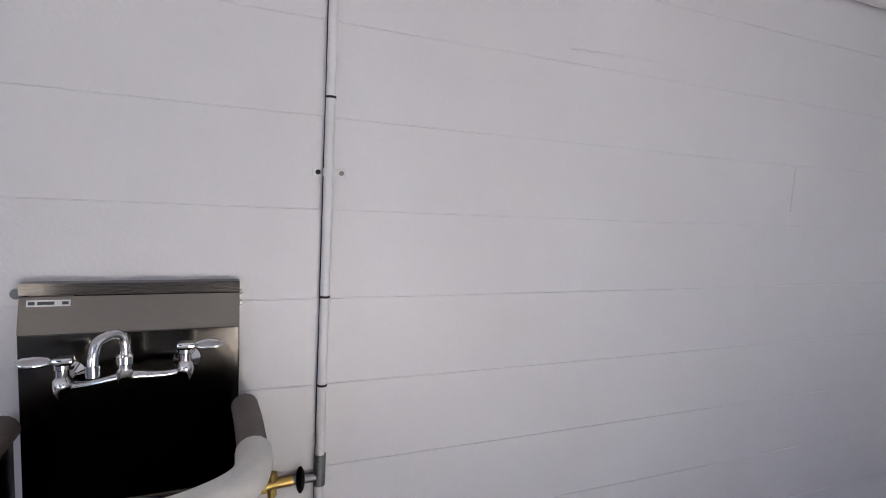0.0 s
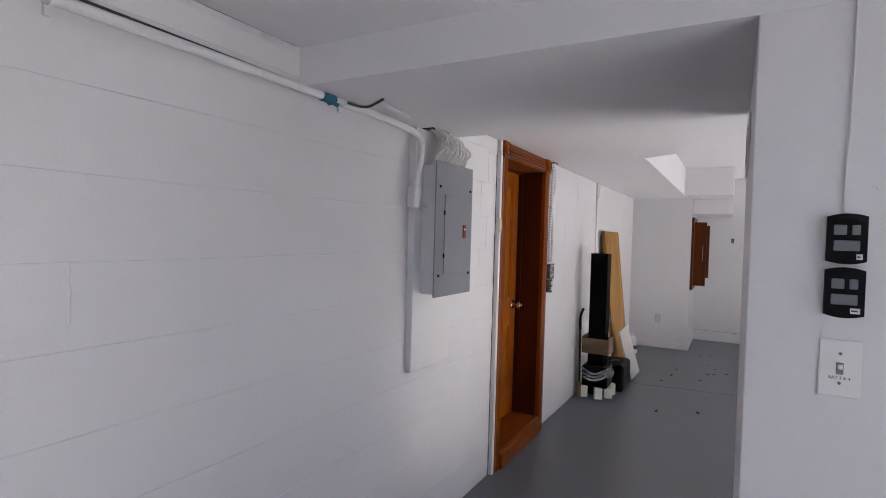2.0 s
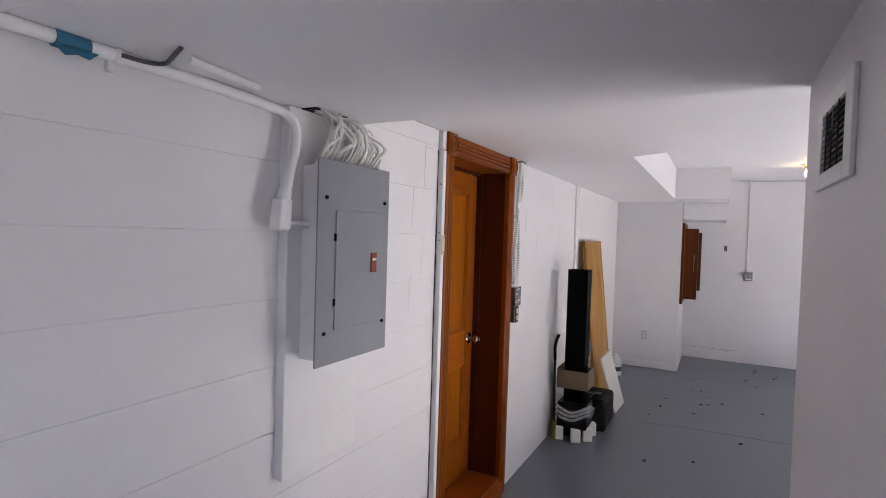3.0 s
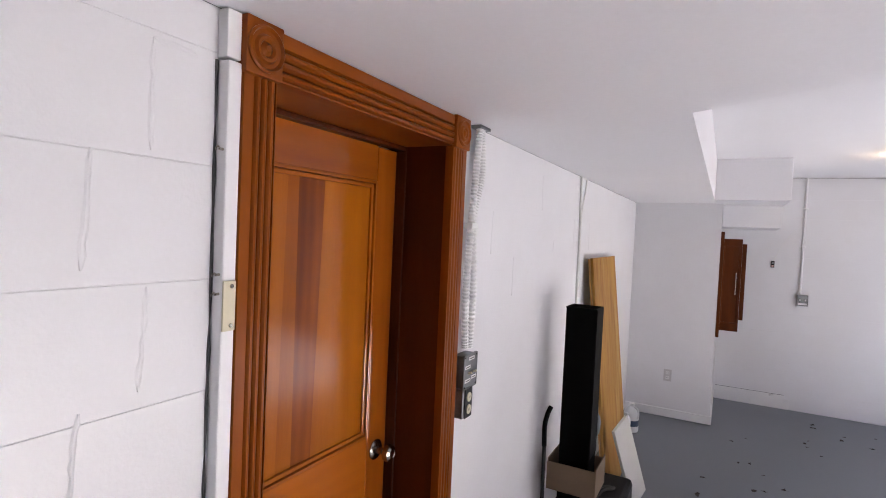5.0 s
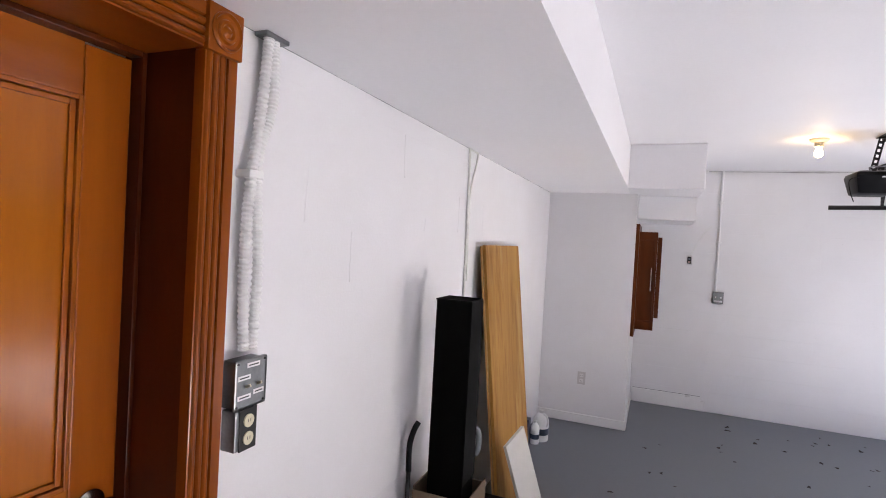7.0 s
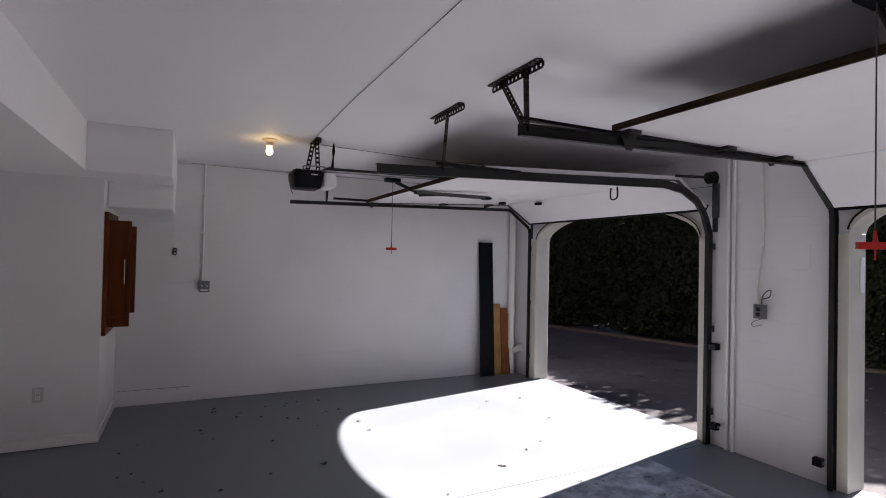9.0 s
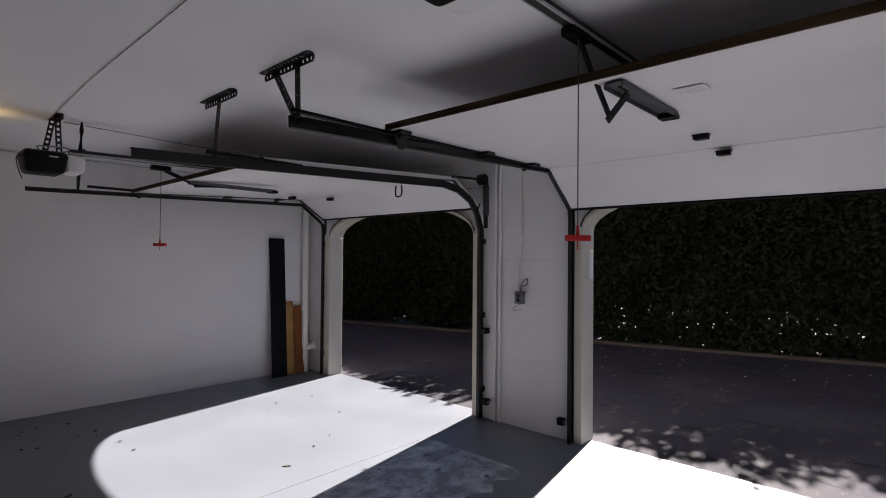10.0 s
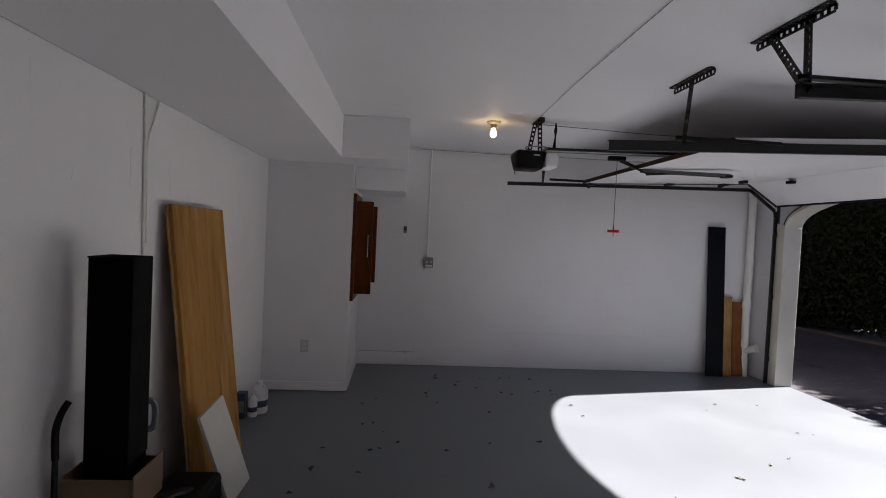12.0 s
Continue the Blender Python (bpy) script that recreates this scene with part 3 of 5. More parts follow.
for a0, a1 in ((DY0 - 0.078, DY0 + 0.006), (DY1 - 0.003, DY1 + 0.092)):
    bm = B()
    fluted(bm, a0, a1, 0.0, 2.006, "y", a0 > DY0)
    P_("side_casing", bm, CASEW, "", True, casing)
    bm = B()
    box(bm, 0.0, 0.040, a0 - 0.003, a1 + 0.003, 2.006, 2.111, 0.004)
    ros = Matrix.Translation((0.040, (a0 + a1) / 2, 2.058)) @ pose(0, 0, 0, 0, 90, 0)
    lathe(bm, [(0.044, -0.002), (0.044, 0.004), (0.040, 0.007), (0.036, 0.001), (0.028, 0.000), (0.024, 0.006), (0.018, 0.006), (0.014, 0.001), (0.011, 0.003), (0.006, 0.008), (0.0, 0.008)], 28, ros)
    P_("rosette", bm, CASEW, "carved round rosette block", True, casing)
bm = B()
fluted(bm, 2.010, 2.108, DY0 + 0.009, DY1 - 0.007, "z", True)
P_("head_casing", bm, CASEH, "", True, casing)
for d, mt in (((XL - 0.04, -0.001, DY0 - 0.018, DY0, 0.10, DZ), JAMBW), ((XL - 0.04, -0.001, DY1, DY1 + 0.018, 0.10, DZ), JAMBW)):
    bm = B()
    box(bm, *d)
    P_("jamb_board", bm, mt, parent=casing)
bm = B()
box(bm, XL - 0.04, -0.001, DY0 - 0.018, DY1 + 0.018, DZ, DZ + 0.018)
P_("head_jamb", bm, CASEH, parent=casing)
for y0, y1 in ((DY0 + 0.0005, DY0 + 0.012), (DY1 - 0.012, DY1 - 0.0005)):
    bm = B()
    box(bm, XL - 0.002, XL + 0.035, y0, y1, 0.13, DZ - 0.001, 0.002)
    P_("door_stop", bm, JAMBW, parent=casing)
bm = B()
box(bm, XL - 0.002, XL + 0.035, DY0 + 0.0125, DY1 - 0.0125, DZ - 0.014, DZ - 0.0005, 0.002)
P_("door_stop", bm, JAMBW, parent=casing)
bm = B()
box(bm, XL - 0.04, 0.028, DY0 + 0.001, DY1 - 0.001, 0.0, 0.125, 0.006)
P_("sill", bm, CASEH, "thick worn wooden sill", parent=casing)
bm = B()
box(bm, 0.029, 0.050, DY0 + 0.001, DY1 - 0.001, 0.0, 0.10, 0.004)
P_("kickboard", bm, CASEH, parent=casing)

# white boards beside the casing
bm = B()
box(bm, 0.0, 0.0285, 5.291, 5.3205, 0.0, 2.02, 0.003)
box(bm, 0.0, 0.026, 5.289, 5.3195, 2.024, 2.110, 0.002)
structure("trim", bm, TRIMW, "white painted board beside the door casing", "trim")
# ragged dark tube, painting the shade in the slit by the board
bm = B()
tube(bm, [(0.002, 5.2885, 0.0), (0.002, 5.2865, 0.5), (0.002, 5.2885, 0.9), (0.002, 5.2860, 1.3), (0.002, 5.2882, 1.6), (0.002, 5.2870, 2.02)], (0.0030, 0.0020, 0.0036, 0.0014, 0.0028), 6, 6)
structure("trim_gap_shade", bm, CABLEB, "narrow ragged dark strip drawn as gap shade beside white board", "trim")
plate = thing("latch_plate", "small cream latch plate screwed to white board", "latch", (0.0290, 5.304, 1.578))
bm = B()
box(bm, 0.0, 0.004, -0.013, 0.014, -0.046, 0.046, 0.001)
part("plate", bm, CREAMP, plate)
for z in (-0.036, 0.036):
    bm = B()
    rod(bm, (0.003, 0.004, z), (0.006, 0.004, z), 0.004, 8)
    part("screw", bm, NICKEL, plate)
for z in (1.86, 1.635, 1.60):
    t = thing("screw_eye", "small steel screw eye in a white board", "hook", (0.020, 5.289, z), "screw eyes on the board")
    t.scale = (0.75, 0.75, 0.75)
    bm = B()
    rod(bm, (0, 0.004, 0), (0.002, -0.010, 0), 0.0035, 8)
    tube(bm, [(0.002, -0.010, 0), (0.006, -0.015, 0.005), (0.004, -0.020, 0.0), (-0.002, -0.015, -0.004)], 0.0020, 6)
    part("eye", bm, NICKEL, t, "", True)


# ---- electrics on the block wall ----
bm = B()
box(bm, -0.004, 0.034, 4.300, 4.66, 0.865, 1.998, 0.004)
tagged(part("backboard", bm, TRIMW), "white painted plywood backboard behind the panel", "board", "", "structure")

pan = thing("breaker_panel", "grey steel breaker panel with closed hinged cover", "electrical panel", (0.019, 4.505, 1.53))
bm = B()
box(bm, 0.0152, 0.107, -0.145, 0.160, -0.30, 0.30, 0.003)
part("cabinet_body", bm, TRIMW, pan, "white painted steel box")
bm = B()
box(bm, 0.107, 0.114, -0.185, 0.185, -0.31, 0.315, 0.003)
part("cover", bm, PANELG, pan)
dr = boxpart("cover_door", (0.1145, 0.1185, -0.105, 0.125, -0.205, 0.165), PANELG, pan, "", 0.002)
for z in (0.07, -0.13):
    bm = B()
    rod(bm, (0.118, -0.108, z), (0.118, -0.108, z + 0.022), 0.004, 8)
    part("hinge", bm, BLACKP, dr)
boxpart("breaker_handle", (0.1185, 0.124, 0.075, 0.105, -0.035, 0.030), REDL, dr, "dark red latch label", 0.002)
boxpart("handle_mark", (0.124, 0.1252, 0.080, 0.100, 0.004, 0.012), PAPER, dr)
for y in (-0.150, 0.155):
    for z in (0.20, -0.21):
        bm = B()
        rod(bm, (0.113, y, z), (0.119, y, z), 0.006, 10)
        part("screw", bm, BLACKP, pan)

rnd = random.Random(5)
bundle = thing("cable_bundle", "loose bundle of white electrical cables above panel", "cables", (0.075, 4.52, 1.85))
for i in range(34):
    y0 = -0.16 + 0.31 * i / 33
    y1 = -0.155 + 0.15 * rnd.random()
    b1, b2 = rnd.uniform(-0.01, 0.06), rnd.uniform(-0.02, 0.07)
    bm = B()
    tube(bm, [(rnd.uniform(-0.025, 0.02), y0, -0.025), (b1 * 0.6, y0 + rnd.uniform(0.0, 0.03), 0.03), (b1, (y0 * 0.8 + y1 * 0.2) + rnd.uniform(0.0, 0.06), 0.075),
              (b2, (y0 * 0.45 + y1 * 0.55) + rnd.uniform(0.0, 0.03), 0.120), (rnd.uniform(-0.04, 0.03), y1, 0.148)], rnd.uniform(0.0040, 0.0056), 7, 5)
    part("cable", bm, CABLEW, bundle, "", True)
# thin black plate painting the shade of the hole the cables leave by
bm = B()
box(bm, -0.045, 0.015, -0.17, 0.0, 0.146, 0.1495)
part("hole_shade", bm, BLACKP, bundle)

main = thing("conduit_main", "white painted conduit with elbow fitting", "conduit", (0.05, 4.262, 1.665))
bm = B()
tube(bm, [(-0.022, -6.2, 0.330), (-0.022, -3.0, 0.326), (-0.022, -0.5, 0.322), (-0.022, -0.16, 0.318), (-0.018, -0.05, 0.312), (-0.006, 0.014, 0.298), (0.010, 0.036, 0.26), (0.014, 0.030, 0.19), (0.012, 0.010, 0.11), (0.010, -0.004, 0.05)], 0.0145, 12, 6)
part("pipe", bm, TRIMW, main, "", True)
bm = B()
box(bm, -0.014, 0.030, -0.036, 0.010, -0.040, 0.052, 0.007, pose(0, 0, 0, -6, 0, 0))
part("elbow_box", bm, TRIMW, main)
bm = B()
rod(bm, (0.008, 0.004, -0.018), (0.008, 0.10, -0.018), 0.011, 12)
part("nipple", bm, TRIMW, main, "", True)
bm = B()
rod(bm, (0.010, -0.008, 0.045), (0.011, 0.0, 0.078), 0.0185, 12)
part("collar", bm, TRIMW, main, "", True)
for y in (-2.9, -1.42, -0.47):
    bm = B()
    rod(bm, (-0.022, y, 0.322), (-0.022, y + 0.012, 0.322), 0.017, 12)
    box(bm, -0.05, -0.038, y, y + 0.012, 0.29, 0.36)
    part("clamp", bm, TRIMW, main, "", True)

bm = B()
tube(bm, [(0.012, -2.0, 2.022), (0.012, 1.0, 2.020), (0.014, 2.4, 2.014), (0.016, 3.0, 2.008), (0.018, 3.45, 2.000), (0.020, 3.56, 1.998)], 0.0075, 8, 4)
tagged(part("wall_cable", bm, CABLEB, None, "", True), "dark cable running above the white conduit", "cable")
bm = B()
tube(bm, [(0.045, 3.80, 1.986), (0.062, 3.85, 1.983), (0.090, 3.868, 1.984), (0.14, 3.853, 1.990), (0.178, 3.842, 1.997)], 0.0050, 8, 6)
tagged(part("cable_tail", bm, CABLEB, None, "", True), "short dark cable end under the bulkhead", "cable")
bm = B()
tube(bm, [(0.150, 3.88, 1.989), (0.132, 4.00, 1.989), (0.118, 4.10, 1.989)], 0.010, 10, 3)
tagged(part("pipe_stub", bm, TRIMW, None, "", True), "white painted stub of pipe under bulkhead", "pipe")
tape = thing("tape_wrap", "blue tape wrapped round the white conduit", "tape", (0.030, 3.73, 1.984))
bm = B()
rod(bm, (0, -0.050, 0), (0, 0.012, 0), 0.0172, 14)
part("tape_roll", bm, TAPE, tape, "", True)
bm = B()
prism(bm, [(0.017, -0.058, -0.016), (0.019, 0.022, -0.014), (0.021, 0.004, -0.030), (0.022, -0.018, -0.026), (0.021, -0.040, -0.033)], (0.002, 0, 0.001))
part("tape_tail", bm, TAPE, tape)

# flexible conduits and boxes beside the door
flex = thing("flexible_conduit", "pair of white corrugated flexible conduits down wall", "conduit", (0.025, 6.33, 1.32))
for k, pts in enumerate(([(0.005, 0.025, 0.785), (0.0, 0.015, 0.60), (0.006, -0.018, 0.40), (0.0, -0.020, 0.20), (0.0, -0.008, 0.0)], [(0.0, 0.050, 0.780), (0.012, 0.042, 0.62), (0.004, 0.006, 0.46), (0.012, 0.014, 0.22), (0.006, 0.014, 0.0)])):
    bm = B()
    tube(bm, pts, (0.0142, 0.0142, 0.0108, 0.0108), 10, 64)
    part("corrugated_pipe", bm, WHITEP, flex, "", True)
bm = B()
box(bm, -0.024, 0.022, -0.038, 0.012, 0.425, 0.445, 0.003)
part("strap", bm, WHITEP, flex)
bm = B()
box(bm, -0.02, 0.02, 0.0, 0.085, 0.780, 0.792, 0.002)
part("entry_plate", bm, GALV, flex)

sbox = thing("switch_box", "grey metal switch box with paper labels", "switch", (0.0, 6.326, 1.243))
boxpart("box_body", (0.0, 0.044, -0.050, 0.050, -0.057, 0.057), GALV, sbox, "", 0.004)
bm = B()
box(bm, 0.044, 0.049, -0.053, 0.055, -0.061, 0.061, 0.006)
part("cover_plate", bm, GALV, sbox)
for y, z, w in ((0.008, 0.044, 0.044), (-0.022, 0.016, 0.042), (-0.020, -0.032, 0.044), (0.029, -0.026, 0.036)):
    lb = boxpart("paper_label", (0.0492, 0.0498, y - w / 2, y + w / 2, z - 0.006, z + 0.006), PAPER, sbox)
    boxpart("writing", (0.0499, 0.0502, y - w * 0.38, y + w * 0.38, z - 0.0016, z + 0.0016), INK, lb)
for y in (-0.014, 0.024):
    bm = B()
    bar(bm, (0.048, y, -0.008), (0.062, y, -0.002), 0.005, 0.007)
    part("toggle", bm, CREAMP, sbox)
for y, z in ((-0.044, 0.052), (0.046, 0.052), (-0.044, -0.052), (0.046, -0.052)):
    bm = B()
    rod(bm, (0.048, y, z), (0.051, y, z), 0.003, 8)
    part("screw", bm, TRACK, sbox)
obox = thing("outlet_box", "grey metal outlet box with ivory duplex receptacle", "outlet", (0.0, 6.322, 1.127))
boxpart("box_body", (0.0, 0.044, -0.036, 0.026, -0.050, 0.051), GALV, obox, "", 0.003)
boxpart("cover_plate", (0.044, 0.048, -0.024, 0.034, -0.052, 0.053), TRACK, obox, "", 0.002)
for z in (-0.022, 0.022):
    bm = B()
    rod(bm, (0.047, 0.004, z), (0.0515, 0.004, z), 0.0165, 16)
    rc = part("receptacle", bm, CREAMP, obox, "", True)
    for dy in (-0.004, 0.004):
        boxpart("slot", (0.0516, 0.0519, 0.004 + dy - 0.0009, 0.004 + dy + 0.0009, z - 0.003, z + 0.005), INK, rc)

# thin raceway further along the wall
bm = B()
tube(bm, [(0.008, 7.935, 2.112), (0.008, 7.95, 1.9), (0.008, 7.97, 0.9), (0.008, 7.97, 0.35)], 0.007, 8, 3)
tagged(part("wall_wire", bm, CABLEW, None, "", True), "grey wire straight down the white block wall", "wire")
bm = B()
tube(bm, [(0.008, 7.95, 2.105), (0.008, 8.03, 2.106), (0.008, 8.075, 2.10), (0.008, 8.05, 2.03), (0.008, 7.99, 1.92), (0.008, 7.975, 1.80), (0.010, 7.985, 1.4)], 0.005, 8, 5)
tagged(part("wall_wire", bm, CABLEW, None, "", True), "thin bent wire looping off a wall wire", "wire")


# ---- sink and pipe at the start ----
sink = thing("hand_sink", "stainless steel wall sink with gooseneck faucet", "sink", (0.0, 0.977, 0.602))
bm = B()
prism(bm, [(0.002, -0.188, 0.370), (0.045, -0.188, 0.370), (0.026, -0.188, 0.437), (0.028, -0.188, 0.440), (0.028, -0.188, 0.462), (0.002, -0.188, 0.462)], (0, 0.376, 0))
part("backsplash_cap", bm, STEEL, sink, "sloped brushed steel cap")
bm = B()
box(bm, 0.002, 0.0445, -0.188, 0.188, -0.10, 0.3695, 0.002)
part("backsplash", bm, STEELD, sink, "steel panel with a dark reflection put into its colour")
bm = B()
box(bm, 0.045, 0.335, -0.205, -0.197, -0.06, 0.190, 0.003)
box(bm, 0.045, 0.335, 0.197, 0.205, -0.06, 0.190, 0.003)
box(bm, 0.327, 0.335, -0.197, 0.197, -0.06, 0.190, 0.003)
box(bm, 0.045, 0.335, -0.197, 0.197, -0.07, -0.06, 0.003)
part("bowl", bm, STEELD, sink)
for s in (-1, 1):
    bm = B()
    tube(bm, [(0.046, s * 0.206 - 0.006, 0.196), (0.14, s * 0.208 - 0.003, 0.197), (0.27, s * 0.208, 0.194)], 0.027, 16, 4)
    part("side_rail_sleeve", bm, FOAMG, sink, "grey foam sleeve", True)
bm = B()
tube(bm, [(0.25, 0.208, 0.194), (0.30, 0.206, 0.193), (0.345, 0.190, 0.192), (0.378, 0.150, 0.190), (0.405, 0.085, 0.188), (0.415, 0.0, 0.187), (0.405, -0.085, 0.188), (0.378, -0.150, 0.190), (0.345, -0.190, 0.192), (0.30, -0.206, 0.193), (0.25, -0.208, 0.194)], 0.031, 16, 5)
part("rim_sleeve", bm, FOAMW, sink, "cream foam sleeve round the rim", True)
plate_at = Matrix.Translation((0.0298, -0.142, 0.4255)) @ pose(0, 0, 0, 0, -15.8, 0)
bm = B()
box(bm, 0.0, 0.001, -0.034, 0.034, -0.006, 0.006, 0, plate_at)
part("maker_plate", bm, PAPER, sink)
for y, w in ((-0.026, 0.010), (-0.004, 0.026), (0.026, 0.010)):
    bm = B()
    box(bm, 0.0011, 0.0015, y - w / 2, y + w / 2, -0.003, 0.003, 0, plate_at)
    part("plate_mark", bm, INK, sink)
fau = new("faucet")
fau.parent = sink
fau["label"] = "chrome wall faucet with two lever handles"
bm = B()
tube(bm, [(0.100, -0.106, 0.286), (0.104, -0.070, 0.290), (0.108, -0.030, 0.298), (0.110, -0.008, 0.303), (0.108, 0.020, 0.301), (0.104, 0.056, 0.299), (0.100, 0.088, 0.302)],
     (0.0100, 0.0085, 0.0075, 0.0072, 0.0072, 0.0076, 0.0082, 0.0090, 0.0098, 0.0105, 0.0105, 0.0098, 0.0090, 0.0082, 0.0076, 0.0072, 0.0072, 0.0075), 12, 3)
lathe(bm, [(0.009, -0.014), (0.014, -0.006), (0.0155, 0.006), (0.0155, 0.014), (0.0125, 0.018), (0.0125, 0.026), (0.0155, 0.028), (0.0155, 0.042), (0.0105, 0.046), (0.0, 0.046)], 16, Matrix.Translation((0.110, -0.008, 0.300)))
part("faucet_bar", bm, CHROME, fau, "", True)
for s, zb in ((-1, 0.286), (1, 0.302)):
    yv = -0.008 + s * 0.098
    bm = B()
    lathe(bm, [(0.026, 0.0), (0.025, 0.004), (0.018, 0.008), (0.011, 0.012), (0.011, 0.052), (0.0, 0.052)], 18, Matrix.Translation((0.0455, yv, zb + 0.008)) @ pose(0, 0, 0, 0, 90, 0))
    part("flange", bm, CHROME, fau, "", True)
    bm = B()
    lathe(bm, [(0.0, -0.020), (0.009, -0.018), (0.015, -0.006), (0.0165, 0.006), (0.0150, 0.016), (0.0105, 0.022), (0.0105, 0.034), (0.0130, 0.036), (0.0130, 0.044), (0.0, 0.046)], 16, Matrix.Translation((0.102, yv, zb)))
    part("valve", bm, CHROME, fau, "", True)
    bm = B()
    box(bm, -0.013, 0.013, -0.014, 0.018, -0.006, 0.008, 0.004, Matrix.Translation((0.102, yv, zb + 0.050)))
    lev = part("lever_hub", bm, CHROME, fau, "", True)
    bm = B()
    bmesh.ops.create_uvsphere(bm, u_segments=18, v_segments=10, radius=1.0, matrix=Matrix.Translation((0.106, yv + s * 0.040, zb + 0.052)) @ pose(0, 0, 0, 4 * s, 40, -10 * s) @ Matrix.Diagonal((0.0125, 0.027, 0.0060, 1)))
    part("lever", bm, CHROME, lev, "", True)
bm = B()
tube(bm, [(0.110, -0.008, 0.340), (0.110, -0.008, 0.362), (0.112, -0.012, 0.377), (0.118, -0.020, 0.384), (0.129, -0.033, 0.384), (0.139, -0.045, 0.377), (0.143, -0.050, 0.358), (0.144, -0.052, 0.332)], 0.0092, 12, 6)
rod(bm, (0.144, -0.052, 0.318), (0.144, -0.052, 0.338), 0.0115, 14)
part("spout", bm, CHROME, fau, "", True)
for y, z in ((-0.196, 0.44), (0.190, 0.435), (0.190, 0.412)):
    bm = B()
    rod(bm, (0.0, y, z), (0.012, y, z), 0.010 if y < 0 else 0.005, 10)
    part("anchor_bolt", bm, GALV, sink)

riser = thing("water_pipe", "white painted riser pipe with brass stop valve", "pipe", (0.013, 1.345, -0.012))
bm = B()
rod(bm, (0, 0, 0.50), (0, 0, 2.10), 0.0105, 16)
part("pipe", bm, TRIMW, riser, "", True)
# thin dark tube drawn for the shade between pipe and wall
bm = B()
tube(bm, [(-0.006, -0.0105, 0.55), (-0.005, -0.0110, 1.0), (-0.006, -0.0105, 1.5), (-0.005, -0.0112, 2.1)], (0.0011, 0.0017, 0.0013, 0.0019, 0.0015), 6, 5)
part("gap_shade", bm, CABLEB, riser, "ragged dark strip drawn for the shade beside the pipe")
for z in (1.035, 0.828, 1.475, 1.80):
    bm = B()
    rod(bm, (0, 0, z - 0.0025), (0, 0, z + 0.0025), 0.0118, 14)
    part("pipe_ring", bm, TRACK, riser)
bm = B()
box(bm, -0.013, -0.009, -0.034, 0.040, 1.304, 1.322, 0.0015)
rod(bm, (0, 0, 1.304), (0, 0, 1.322), 0.0125, 14)
clamp = part("pipe_clamp", bm, TRIMW, riser)
for sy, mt in ((-0.022, BLACKM), (0.030, GALV)):
    bm = B()
    rod(bm, (-0.010, sy, 1.313), (-0.003, sy, 1.313), 0.0055, 10)
    part("screw", bm, mt, clamp)
bm = B()
rod(bm, (0, 0, 0.585), (0, 0, 0.66), 0.014, 12)
rod(bm, (0, -0.06, 0.605), (0, 0.0, 0.605), 0.011, 12)
part("tee", bm, GALV, riser, "", True)
bm = B()
rod(bm, (0, -0.15, 0.600), (0, -0.06, 0.605), 0.012, 12)
rod(bm, (0, -0.105, 0.575), (0, -0.105, 0.63), 0.010, 10)
rod(bm, (0, -0.128, 0.600), (0, -0.118, 0.600), 0.018, 6)
part("valve_body", bm, BRASS, riser, "worn brass valve", True)
bm = B()
bmesh.ops.create_uvsphere(bm, u_segments=12, v_segments=8, radius=0.017, matrix=Matrix.Translation((0.012, -0.045, 0.61)) @ Matrix.Diagonal((1, 0.6, 1.9, 1)))
part("valve_lever", bm, BLACKP, riser, "black rubber lever", True)


# ---- controls on the partition ----
def remote(x, z, sticker):
    t = thing("door_remote", "black wall-mounted door control with three grey buttons", "remote control", (x, 3.603, z), "door controls on the partition")
    w, h = 0.033, 0.051
    pts = []
    for k in range(9):
        u = -1 + k / 4
        pts.append((u * w, 0, h - 0.006 * u * u))
    for k in range(9):
        u = 1 - k / 4
        pts.append((u * w, 0, -h + 0.006 * u * u))
    bm = B()
    prism(bm, [(a * 1.05, 0, c * 1.03) for a, b, c in pts], (0, -0.006, 0))
    part("back_plate", bm, WHITEP, t)
    bm = B()
    prism(bm, [(a, -0.0062, c) for a, b, c in pts], (0, -0.012, 0))
    part("case", bm, BLACKP, t)
    for a0, a1, c0, c1 in ((-0.022, -0.001, 0.008, 0.028), (0.007, 0.021, 0.008, 0.028), (-0.022, 0.021, -0.024, -0.003)):
        bm = B()
        box(bm, a0, a1, -0.0205, -0.0182, c0, c1, 0.002)
        part("button", bm, GREYP, t)
    bm = B()
    box(bm, 0.024 - sticker, 0.026, -0.0190, -0.0183, -0.041, -0.030)
    st = part("sticker", bm, PAPER, t)
    bm = B()
    box(bm, 0.0255 - sticker, 0.022, -0.0194, -0.0191, -0.037, -0.034)
    part("sticker_mark", bm, INK, st)


remote(1.511, 1.522, 0.008)
remote(1.511, 1.414, 0.014)
bm = B()
tube(bm, [(1.505, 3.599, 1.57), (1.506, 3.599, 1.66), (1.510, 3.599, 1.75), (1.511, 3.599, 1.88), (1.512, 3.599, 1.98), (1.512, 3.599, 2.10)], 0.0022, 6, 4)
tagged(part("control_wire", bm, CABLEW, None, "", True), "thin white wire above the door controls", "wire")
sw = thing("light_switch", "white switch plate marked BAY 3 & 4", "switch", (1.511, 3.603, 1.259))
boxpart("plate", (-0.035, 0.035, -0.005, 0.0, -0.058, 0.058), WHITEP, sw, "", 0.002)
boxpart("toggle_slot", (-0.006, 0.006, -0.0062, -0.0052, -0.012, 0.012), GREYP, sw)
